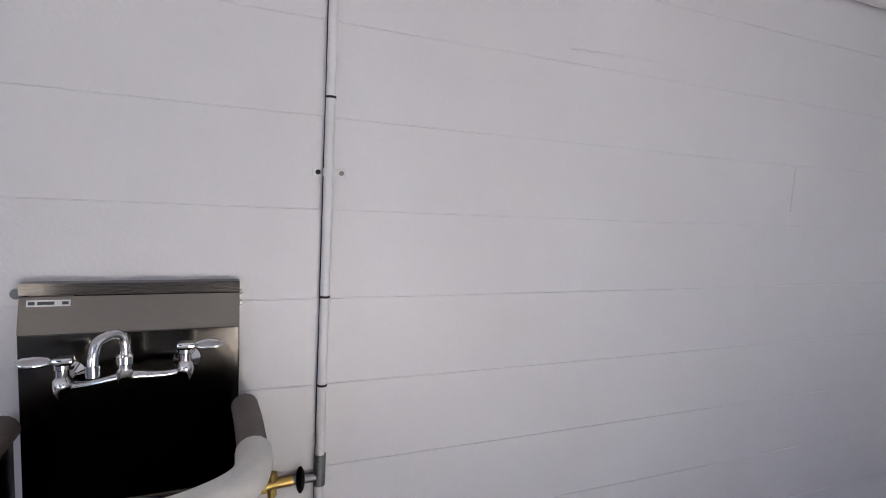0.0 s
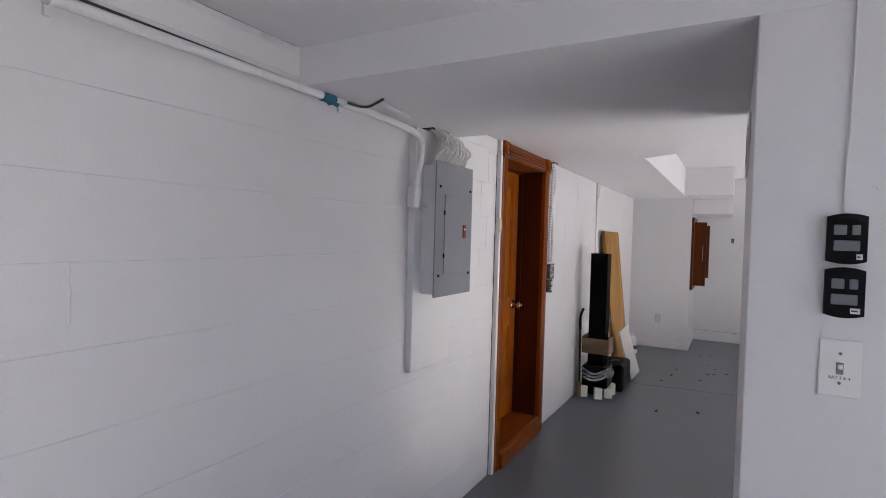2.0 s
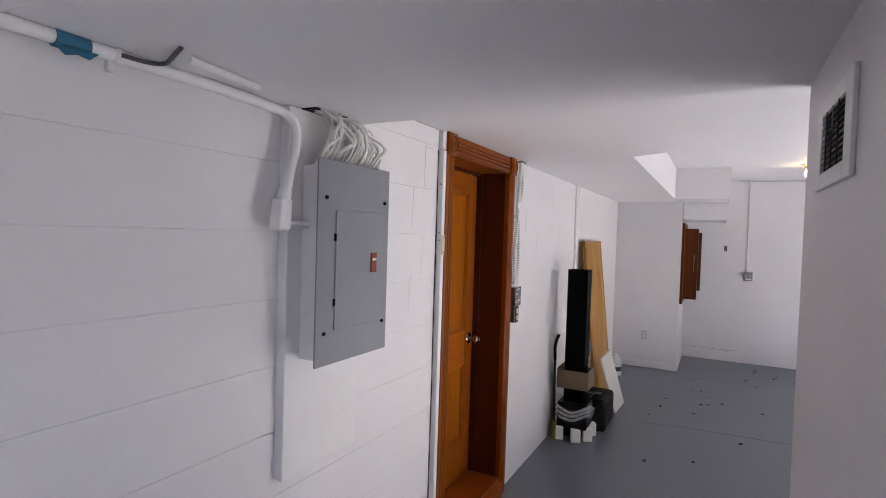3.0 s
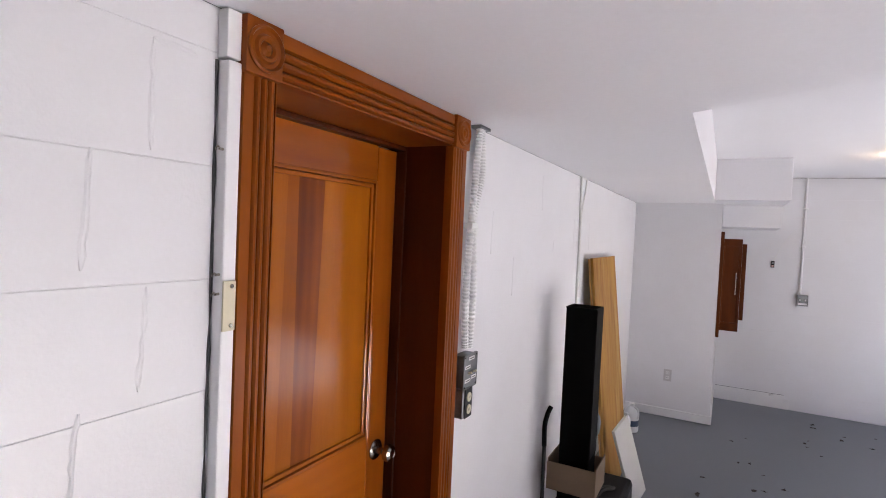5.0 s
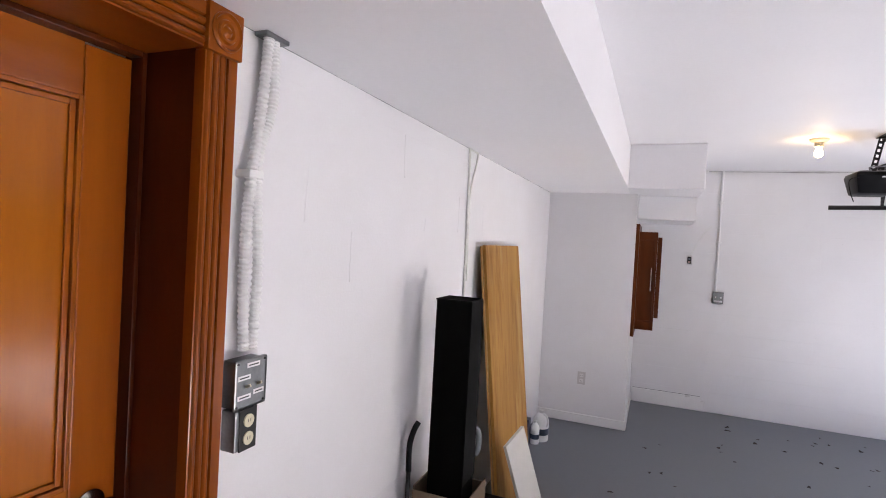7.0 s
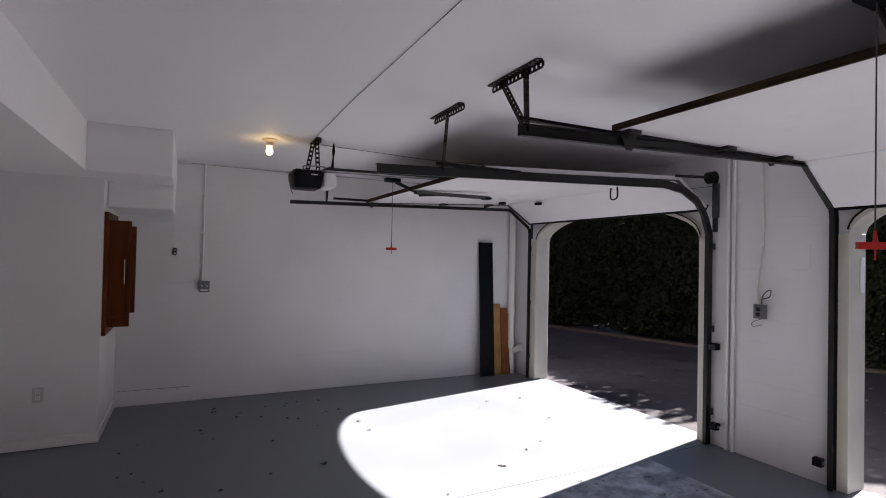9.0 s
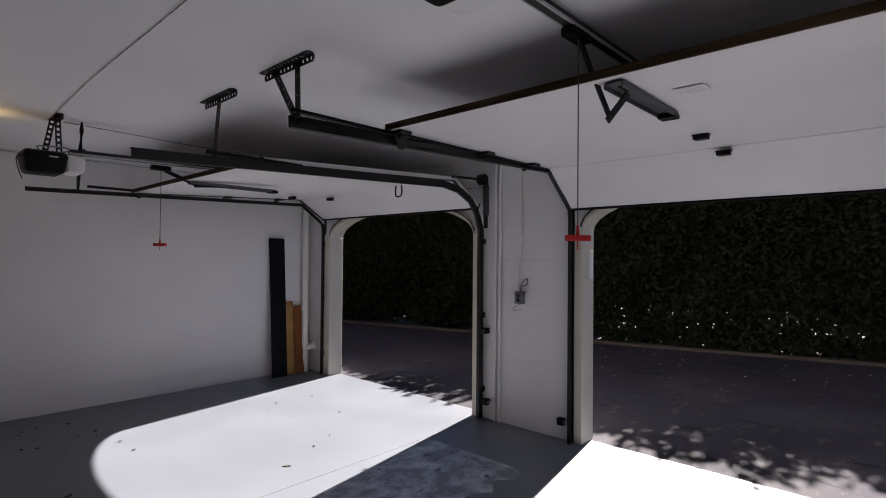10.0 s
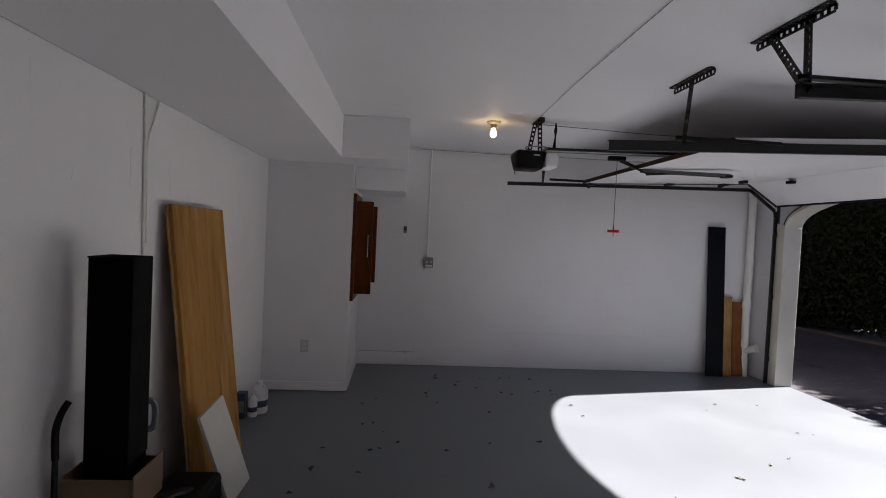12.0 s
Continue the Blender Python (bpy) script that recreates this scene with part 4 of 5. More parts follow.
boxpart("toggle", (-0.004, 0.004, -0.014, -0.0063, -0.001, 0.009), WHITEP, sw, "", 0.001)
for z in (0.030, -0.030):
    bm = B()
    rod(bm, (0, -0.0065, z), (0, -0.005, z), 0.0032, 10)
    part("screw", bm, GALV, sw)


def lettering(name, words, size, m, material, parent=None, label=""):
    cu = bpy.data.curves.new(name, "FONT")
    cu.body, cu.size, cu.align_x, cu.align_y, cu.extrude = words, size, "CENTER", "CENTER", 0.0002
    tmp = bpy.data.objects.new(name, cu)
    scene.collection.objects.link(tmp)
    me = bpy.data.meshes.new_from_object(tmp.evaluated_get(bpy.context.evaluated_depsgraph_get()))
    bpy.data.objects.remove(tmp)
    me.materials.append(material)
    ob = new(name, me)
    ob.parent = parent
    ob.matrix_basis = m
    return ob


lettering("writing", "BAY 3 & 4", 0.0085, pose(0, -0.0054, -0.0195, 90, 0, 0), INK, sw)

vent = thing("wall_vent", "white louvred air vent on partition side", "vent", (1.344, 4.262, 1.823))
bm = B()
for d in ((-0.008, 0.0, -0.155, -0.104, -0.084, 0.084), (-0.008, 0.0, 0.104, 0.155, -0.084, 0.084), (-0.008, 0.0, -0.104, 0.104, -0.084, -0.054), (-0.008, 0.0, -0.104, 0.104, 0.054, 0.084)):
    box(bm, *d, 0.002)
part("vent_frame", bm, WHITEP, vent)
boxpart("backing", (-0.002, -0.0005, -0.104, 0.104, -0.054, 0.054), BLACKP, vent)
for i in range(10):
    bm = B()
    box(bm, -0.0065, -0.0050, -0.104, 0.104, -0.003, 0.003, 0, Matrix.Translation((0, 0, -0.049 + 0.0109 * i)) @ pose(0, 0, 0, 0, 35, 0))
    part("slat", bm, GREYP, vent)
for i in range(3):
    bm = B()
    box(bm, -0.0085, -0.0068, -0.002, 0.002, -0.054, 0.054, 0, Matrix.Translation((0, -0.052 + 0.052 * i, 0)))
    part("crossbar", bm, TRACK, vent)


# ---- things leaning on the block wall ----
tower = thing("black_tower", "tall black boxed column with cardboard sleeve", "packed column", (0.19, 7.415, 0.0))
bm = B()
box(bm, -0.078, 0.078, -0.075, 0.075, 0.02, 1.368, 0.003)
part("column", bm, BLACKC, tower)
bm = B()
for d in ((-0.080, 0.080, -0.077, -0.070, 1.366, 1.372), (-0.080, 0.080, 0.070, 0.077, 1.366, 1.372), (-0.080, -0.073, -0.070, 0.070, 1.366, 1.372), (0.073, 0.080, -0.070, 0.070, 1.366, 1.372), (0.0785, 0.0815, -0.075, 0.075, 0.60, 1.366)):
    box(bm, *d)
part("edge_trim", bm, BLACKS, tower)
bm = B()
for d in ((-0.125, 0.125, -0.120, -0.114, 0.42, 0.565), (-0.125, 0.125, 0.114, 0.120, 0.42, 0.555), (-0.125, -0.119, -0.114, 0.114, 0.42, 0.58), (0.119, 0.125, -0.114, 0.114, 0.42, 0.575), (-0.119, 0.119, -0.114, 0.114, 0.42, 0.430)):
    box(bm, *d, 0.002)
part("cardboard_sleeve", bm, CARD, tower, "brown cardboard sleeve")
bm = B()
box(bm, -0.119, 0.119, -0.113, 0.113, 0.10, 0.30, 0.01)
part("base_box", bm, BLACKP, tower)
bm = B()
for k in range(3):
    tube(bm, [(-0.128, -0.122, 0.20 + 0.04 * k), (0.0, -0.128, 0.17 + 0.03 * k), (0.128, -0.12, 0.23 + 0.03 * k), (0.13, 0.0, 0.19 + 0.04 * k), (0.128, 0.12, 0.22)], 0.012, 6, 5)
part("plastic_wrap", bm, WRAP, tower, "crumpled clear plastic wrap", True)
for x, y in ((-0.10, -0.11), (0.04, -0.115), (0.115, -0.03), (0.115, 0.11)):
    bm = B()
    box(bm, x - 0.036, x + 0.036, y - 0.030, y + 0.030, 0.0, 0.105, 0.006, Matrix.Translation((x, y, 0)) @ pose(0, 0, 0, 0, 0, 24) @ Matrix.Translation((-x, -y, 0)))
    part("foam_block", bm, FOAMW, tower, "white foam corner")

bag = thing("black_case", "low black case beside the tall column", "case", (0.30, 7.83, 0.0))
bm = B()
box(bm, -0.16, 0.10, -0.22, 0.20, 0.0, 0.27, 0.03)
part("case_body", bm, BLACKP, bag)
bm = B()
for k in range(2):
    tube(bm, [(-0.10 + 0.05 * k, -0.18, 0.265), (-0.06 + 0.04 * k, -0.13, 0.30), (-0.02 + 0.03 * k, -0.06, 0.285), (0.02 * k, 0.0, 0.268)], 0.012, 7, 5)
part("strap", bm, BLACKM, bag, "", True)
gr = thing("grey_handle", "grey plastic handle standing behind black column", "handle", (0.17, 7.62, 0.62))
bm = B()
tube(bm, [(0.0, -0.03, 0.0), (0.03, -0.03, 0.02), (0.075, -0.03, 0.03), (0.085, -0.03, 0.10), (0.07, -0.03, 0.14), (0.02, -0.03, 0.13), (0.0, -0.03, 0.09)], 0.014, 8, 5)
part("grip", bm, GREYP, gr, "", True)
bm = B()
rod(bm, (0.0, -0.03, -0.62), (0.0, -0.03, 0.11), 0.012, 8)
part("shaft", bm, GREYP, gr)

rake = thing("yellow_black_tool", "long-handled tool with black grip and yellow foot", "tool", (0.045, 7.27, 0.0))
bm = B()
tube(bm, [(0.02, 0.0, 0.0), (0.012, 0.0, 0.3), (0.002, 0.02, 0.66)], 0.010, 10, 4)
part("shaft", bm, BLACKM, rake, "", True)
bm = B()
tube(bm, [(0.002, 0.02, 0.64), (-0.002, 0.025, 0.74), (0.004, 0.045, 0.80), (0.014, 0.07, 0.835)], 0.0125, 10, 4)
part("grip", bm, BLACKP, rake, "", True)
bm = B()
box(bm, 0.0, 0.035, -0.014, 0.014, 0.0, 0.15, 0.006)
part("foot", bm, YELLOW, rake)

ply = thing("plywood_sheet", "sheet of plywood leaning on the block wall", "plywood", (0.235, 8.50, 0.0))
lean = Matrix.Translation((0, 0, 0)) @ pose(0, 0, 0, 0, -6.3, 0)
bm = B()
box(bm, -0.018, 0.0, -0.36, 0.40, 0.0, 1.61, 0.0015, lean)
part("sheet", bm, PLY, ply)
bm = B()
box(bm, -0.030, -0.0190, -0.374, 0.395, 0.0, 1.605, 0.0015, lean)
part("second_sheet", bm, RAWW, ply)

wb_ = thing("white_board", "short white board leaning on the plywood", "board", (0.385, 8.17, 0.0))
bm = B()
box(bm, -0.02, 0.0, 0.0, 0.21, 0.0, 0.55, 0.002, pose(0.01, 0, 0.005, 0, -9, -16) @ pose(0, 0, 0, 17, 0, 0))
part("panel", bm, BOARDW, wb_)


def jug(x, y, h, r, cap, label, name, flat=1.0):
    t = thing(name, label, "bottle", (x, y, 0))
    bm = B()
    lathe(bm, [(0.0, 0.0), (r * 0.92, 0.0), (r, 0.01), (r, h * 0.62), (r * 0.93, h * 0.72), (r * 0.55, h * 0.86), (r * 0.3, h * 0.90), (r * 0.3, h * 0.94), (0.0, h * 0.94)], 20, Matrix.Diagonal((flat, 1, 1, 1)))
    part("bottle_body", bm, WHITEP, t, "", True)
    bm = B()
    rod(bm, (0, 0, h * 0.92), (0, 0, h), r * 0.36, 14)
    part("cap", bm, cap, t, "", True)
    bm = B()
    lathe(bm, [(r * 1.006, h * 0.22), (r * 1.012, h * 0.23), (r * 1.012, h * 0.42), (r * 1.006, h * 0.43)], 20, Matrix.Diagonal((flat, 1, 1, 1)))
    part("label", bm, LABELD, t, "dark printed label", True)
    return t


j1 = jug(0.150, 9.64, 0.25, 0.066, WHITEP, "large white plastic jug with dark label", "jug")
bm = B()
tube(bm, [(0.025, -0.015, 0.22), (0.052, -0.04, 0.215), (0.068, -0.052, 0.175), (0.058, -0.045, 0.13)], 0.008, 8, 5)
part("jug_handle", bm, WHITEP, j1, "", True)
jug(0.125, 9.54, 0.185, 0.036, WHITEP, "small white plastic bottle with dark label", "bottle")
bx = thing("small_carton", "small dark carton beside the white bottles", "box", (0.05, 9.50, 0.0))
boxpart("carton", (-0.035, 0.035, -0.03, 0.05, 0.0, 0.20), LABELD, bx, "", 0.003)
boxpart("carton_panel", (-0.028, 0.028, -0.0312, -0.0303, 0.05, 0.14), GREYP, bx)

# outlet on the closet wall
ol = thing("wall_outlet", "white duplex wall outlet with plate", "outlet", (0.385, 10.24, 0.415))
boxpart("plate", (-0.036, 0.036, -0.005, 0.0, -0.058, 0.058), PLATE, ol, "", 0.002)
for z in (-0.024, 0.024):
    rc = boxpart("receptacle", (-0.016, 0.016, -0.0075, -0.005, z - 0.015, z + 0.015), PAPER, ol, "", 0.001)
    for dx in (-0.006, 0.006):
        boxpart("slot", (dx - 0.0012, dx + 0.0012, -0.0079, -0.0076, z - 0.005, z + 0.006), INK, rc)

# wooden hatch on the closet's side
hat = thing("wooden_hatch", "brown stained wooden hatch with open folding door", "hatch", (0.776, 10.60, 1.345))
bm = B()
for d in ((0.0, 0.030, -0.32, -0.24, -0.505, 0.505), (0.0, 0.030, 0.24, 0.32, -0.505, 0.505), (0.0, 0.030, -0.24, 0.24, 0.43, 0.505), (0.0, 0.030, -0.24, 0.24, -0.505, -0.43)):
    box(bm, *d, 0.004)
part("hatch_frame", bm, CABW, hat)
# flat black sheet put in for the shade inside the hatch
boxpart("recess_shade", (0.002, 0.006, -0.24, 0.24, -0.43, 0.43), BLACKP, hat)
leaf = boxpart("hatch_door", (0.012, 0.185, -0.235, -0.205, -0.445, 0.440), CABW, hat, "", 0.004)
bm = B()
for d in ((0.030, 0.17, -0.243, -0.236, 0.36, 0.372), (0.030, 0.17, -0.243, -0.236, -0.372, -0.36), (0.030, 0.042, -0.243, -0.236, -0.36, 0.36), (0.158, 0.17, -0.243, -0.236, -0.36, 0.36)):
    box(bm, *d, 0.002)
part("moulding", bm, CABW, leaf)
bm = B()
rod(bm, (0.145, -0.262, -0.09), (0.145, -0.262, 0.12), 0.005, 10)
for z in (-0.07, 0.10):
    rod(bm, (0.145, -0.262, z), (0.145, -0.236, z), 0.004, 8)
part("pull_handle", bm, NICKEL, leaf, "thin brushed metal pull", True)
boxpart("folded_leaf", (0.186, 0.222, -0.235, -0.195, -0.330, 0.395), CABW, hat, "", 0.004)

# conduit and switch on the end wall
fc = thing("conduit_switch", "vertical white conduit ending in grey switch box", "switch", (1.545, YF, 1.18))
bm = B()
rod(bm, (-0.012, -0.014, 0.05), (-0.012, -0.014, 1.278), 0.0105, 10)
part("conduit", bm, TRIMW, fc, "", True)
boxpart("box_body", (-0.035, 0.055, -0.045, 0.0, -0.055, 0.055), GALV, fc, "", 0.004)
boxpart("cover_plate", (-0.038, 0.058, -0.050, -0.0455, -0.058, 0.058), GALV, fc, "", 0.003)
for dx in (-0.014, 0.034):
    boxpart("toggle", (dx - 0.005, dx + 0.005, -0.062, -0.0505, -0.004, 0.012), WHITEP, fc, "", 0.001)
boxpart("paper_label", (-0.028, 0.048, -0.0515, -0.0505, -0.045, -0.028), PAPER, fc)
for z in (0.55, 0.95):
    bm = B()
    box(bm, -0.035, 0.012, -0.027, -0.001, z, z + 0.018, 0.002)
    part("strap", bm, TRIMW, fc)
sb = thing("sensor_box", "tiny dark sensor box on the end wall", "sensor", (1.272, YF, 1.54))
boxpart("case", (-0.017, 0.017, -0.022, 0.0, -0.035, 0.035), BLACKP, sb, "", 0.003)
boxpart("face", (-0.010, 0.010, -0.0232, -0.0222, 0.005, 0.022), GREYP, sb)
boxpart("bracket", (-0.010, 0.010, -0.0232, -0.0222, -0.025, -0.010), REDINK, sb)
bm = B()
tube(bm, [(1.28, YF - 0.004, 1.58), (1.34, YF - 0.004, 1.72), (1.40, YF - 0.005, 1.83), (1.46, YF - 0.005, 1.90)], 0.0018, 6, 4)
tagged(part("sensor_wire", bm, CABLEW, None, "", True), "hair-thin wire above the sensor box", "wire")
bm = B()
tube(bm, [(1.30, YF - 0.008, 2.455), (1.9, YF - 0.008, 2.452), (2.4, YF - 0.01, 2.448), (3.2, YF - 0.01, 2.452), (4.6, YF - 0.01, 2.45)], 0.0017, 6, 4)
tagged(part("ceiling_wire", bm, CABLEB, None, "", True), "dark wire stapled along the ceiling line", "wire")
bm = B()
box(bm, 1.26, 1.40, YF - 0.05, YF - 0.01, 2.445, 2.464, 0.004)
tagged(part("wire_plate", bm, TRIMW), "white cover plate where wires meet ceiling", "plate")

# bulb
lamp = thing("ceiling_bulb", "lit bare bulb in porcelain ceiling holder", "lamp", (1.965, 9.70, ZC))
bm = B()
lathe(bm, [(0.0, 0.0), (0.060, 0.0), (0.060, -0.008), (0.050, -0.018), (0.028, -0.024), (0.026, -0.055), (0.0, -0.055)], 24)
part("holder", bm, PORC, lamp, "", True)
bm = B()
lathe(bm, [(0.0, -0.128), (0.012, -0.126), (0.023, -0.116), (0.026, -0.100), (0.022, -0.082), (0.015, -0.068), (0.013, -0.0555), (0.0, -0.0555)], 20)
part("bulb", bm, GLOW, lamp, "glowing warm glass bulb", True)


# ---- garage doors, tracks and openers ----
def garage_door(opening, xin, zin, zfoot, label):
    y0, y1 = opening[0] - 0.09, opening[1] + 0.09
    t = thing("garage_door", label, "garage door", (XD, (y0 + y1) / 2, 2.0), "overhead garage doors")
    h = (y1 - y0) / 2
    pts = [(xin, zin)]
    seg = (5.02 - xin) / 3
    for k in range(3):
        pts.append((xin + seg * (k + 1), zin + (2.215 - zin) * (k + 1) / 3))
    pts.append((5.355, zfoot))
    for k, ((xa, za), (xb, zb)) in enumerate(zip(pts, pts[1:])):
        d = Vector((xb - xa, 0, zb - za)).normalized()
        n = Vector((-d.z, 0, d.x))
        g0, g1 = (0.002 if k == 3 else 0.0004), (0.002 if k == 2 else 0.0004)
        a, b = Vector((xa, 0, za)) + d * g0, Vector((xb, 0, zb)) - d * g1
        o = Vector((XD, 0, 2.0))
        bm = B()
        prism(bm, [(p - o) + Vector((0, -h, 0)) for p in (a, b, b + n * 0.032, a + n * 0.032)], (0, 2 * h, 0))
        s = part("door_section", bm, DOORPAINT, t, "white painted door section")
        if k == 0:
            bm = B()
            prism(bm, [(p - o) + Vector((0, -h - 0.002, 0)) for p in (a - d * 0.012, a - d * 0.001, a - d * 0.001 + n * 0.033, a - d * 0.012 + n * 0.033)], (0, 2 * h + 0.004, 0))
            part("edge_board", bm, EDGEW, s, "bare brown timber edge")
        if k == 3:
            bm = B()
            prism(bm, [(p - o) + Vector((0, -h, 0)) for p in (b - n * 0.012 + d * 0.004, b + d * 0.016 - n * 0.012, b + d * 0.016 + n * 0.05, b + d * 0.004 + n * 0.05)], (0, 2 * h, 0))
            part("bottom_seal", bm, BLACKP, s)
        for sgn in (-1, 1):
            bm = B()
            q0, q1 = (a - o) - n * 0.004 + Vector((0, sgn * (h - 0.012), 0)), (b - o) - n * 0.004 + Vector((0, sgn * (h - 0.012), 0))
            bar(bm, q0, q1, 0.034, 0.007, n)
            part("end_stile", bm, TRACK, s, "dark steel end stile")
            if k == 3:
                continue
            bm = B()
            c = (a if k == 0 else (a + b) / 2) - o + Vector((0.06 if k == 0 else 0, sgn * (h - 0.05), 0)) - n * 0.012
            box(bm, c.x - 0.04, c.x + 0.04, c.y - 0.045, c.y + 0.045, c.z - 0.008, c.z + 0.010, 0.002)
            rod(bm, (c.x, c.y, c.z - 0.015), (c.x, sgn * (h + 0.03), c.z - 0.015), 0.006, 8)
            rod(bm, (c.x, sgn * (h + 0.012), c.z - 0.015), (c.x, sgn * (h + 0.028), c.z - 0.015), 0.022, 12)
            if k == 0 and xin > 3.3:
                prism(bm, [(c.x - 0.05, sgn * (h - 0.035), c.z), (c.x + 0.07, sgn * (h - 0.035), c.z), (c.x + 0.035, sgn * (h - 0.035), c.z - 0.085), (c.x - 0.005, sgn * (h - 0.035), c.z - 0.085)], (0, sgn * 0.004, 0))
                bar(bm, (c.x, sgn * (h - 0.030), c.z - 0.05), (c.x + 0.42, sgn * (h - 0.026), c.z - 0.010), 0.006, 0.030)
            part("roller_bracket", bm, TRACK, s)
    return t


garage_door(ARCH2, 3.385, 2.215, 1.930, "open white overhead door with bare timber edge")
garage_door(ARCH1, 3.17, 2.125, 1.995, "open white overhead door below the ceiling")


def track(y, side, x0, z0, zt, label, curved=False, k=1.0):
    """Horizontal channel, bend and upright of a door track; side is the way to the wall."""
    t = thing("door_track", label, "door track", (XD, y, 0), "steel door tracks")
    bm = B()
    pts = [(x0, z0), (5.07, zt), (5.372, 1.935), (5.385, 1.86), (5.385, 0.0)]
    if curved:
        pts = [(x0, z0), (4.86, zt), (5.06, zt - 0.03), (5.22, zt - 0.11), (5.33, zt - 0.24), (5.385, 1.78), (5.385, 0.0)]
    for (xa, za), (xb, zb) in zip(pts, pts[1:]):
        bar(bm, (xa - XD, 0, za), (xb - XD, 0, zb), 0.005, 0.058 * k, (1, 0, 0.001) if abs(xb - xa) < 0.06 else (0, 0, 1))
        for e in (-1, 1):
            if abs(xb - xa) < 0.06:
                bar(bm, (xa - XD + e * 0.027 * k, -side * 0.014 * k, za), (xb - XD + e * 0.027 * k, -side * 0.014 * k, zb), 0.030 * k, 0.005, (1, 0, 0))
            else:
                bar(bm, (xa - XD, -side * 0.014 * k, za + e * 0.027 * k), (xb - XD, -side * 0.014 * k, zb + e * 0.027 * k), 0.030 * k, 0.005, (0, 0, 1))
    part("channel", bm, TRACK, t)
    for z in (0.25, 0.95, 1.65):
        boxpart("wall_bracket", (-0.05, 0.004, side * 0.004 - 0.012, side * 0.004 + 0.012, z, z + 0.05), TRACK, t, "", 0.002)
    bm = B()
    bar(bm, (5.12 - XD, side * 0.012, zt - 0.02), (0.0, side * 0.012, zt + 0.03), 0.030, 0.004)
    bar(bm, (0.0, side * 0.012, 1.80), (0.0, side * 0.012, zt + 0.12), 0.004, 0.05, (0, 1, 0))
    part("flag_bracket", bm, TRACK, t)
    return t


track(7.335, 1, 2.78, 2.145, 2.215, "dark steel track with bend, second door")
track(8.27, -1, 2.40, 2.065, 2.165, "dark steel track beside the pier", True)
track(10.895, 1, 2.34, 2.085, 2.155, "dark steel track by the end wall", False, 0.6)
track(4.785, -1, 2.78, 2.145, 2.215, "dark steel track far side of second door")


def hanger(x, y0, y1, zbot, struts, ybot):
    """Perforated angle iron bolted along the ceiling from y0 to y1, with struts down to a track."""
    yc = (y0 + y1) / 2
    t = thing("track_hanger", "black perforated angle iron hanger under ceiling", "bracket", (x, yc, ZC), "angle iron hangers")
    bm = B()
    ladder(bm, (0, y0 - yc, -0.004), (0, y1 - yc, -0.004), 0.038, (0, 0, 1))
    ladder(bm, (0.018, y0 - yc, -0.022), (0.018, y1 - yc, -0.022), 0.038, (1, 0, 0))
    part("ceiling_angle", bm, BLACKM, t)
    for y in struts:
        bm = B()
        ladder(bm, (0.014, y - yc, -0.012), (0.0, ybot - yc, zbot - ZC), 0.042, (1, 0, 0))
        bar(bm, (0.024, y - yc + 0.019, -0.012), (0.009, ybot - yc + 0.019, zbot - ZC), 0.004, 0.018, (1, 0, 0))
        part("strut", bm, BLACKM, t)
    for y in (y0 + 0.05, y1 - 0.05):
        bm = B()
        rod(bm, (-0.006, y - yc, -0.016), (-0.006, y - yc, -0.006), 0.008, 6)
        part("bolt", bm, GALV, t)
    return t


hanger(2.83, 7.24, 7.68, 2.15, (7.37, 7.58), 7.335)
hanger(2.84, 8.03, 8.44, 2.10, (8.24,), 8.27)
hanger(2.72, 10.72, 11.12, 2.10, (10.86, 10.98), 10.895)
for y, z in ((7.335, 2.16), (8.27, 2.085), (10.895, 2.105)):
    t = thing("track_lip", "dark steel angle stiffener on top of track", "bracket", (2.9, y, z + 0.035), "track stiffeners")
    bm = B()
    box(bm, -0.10, 0.55, -0.018, 0.018, 0.0, 0.004)
    box(bm, -0.10, 0.55, 0.014, 0.018, 0.004, 0.026)
    part("angle", bm, BLACKM, t)


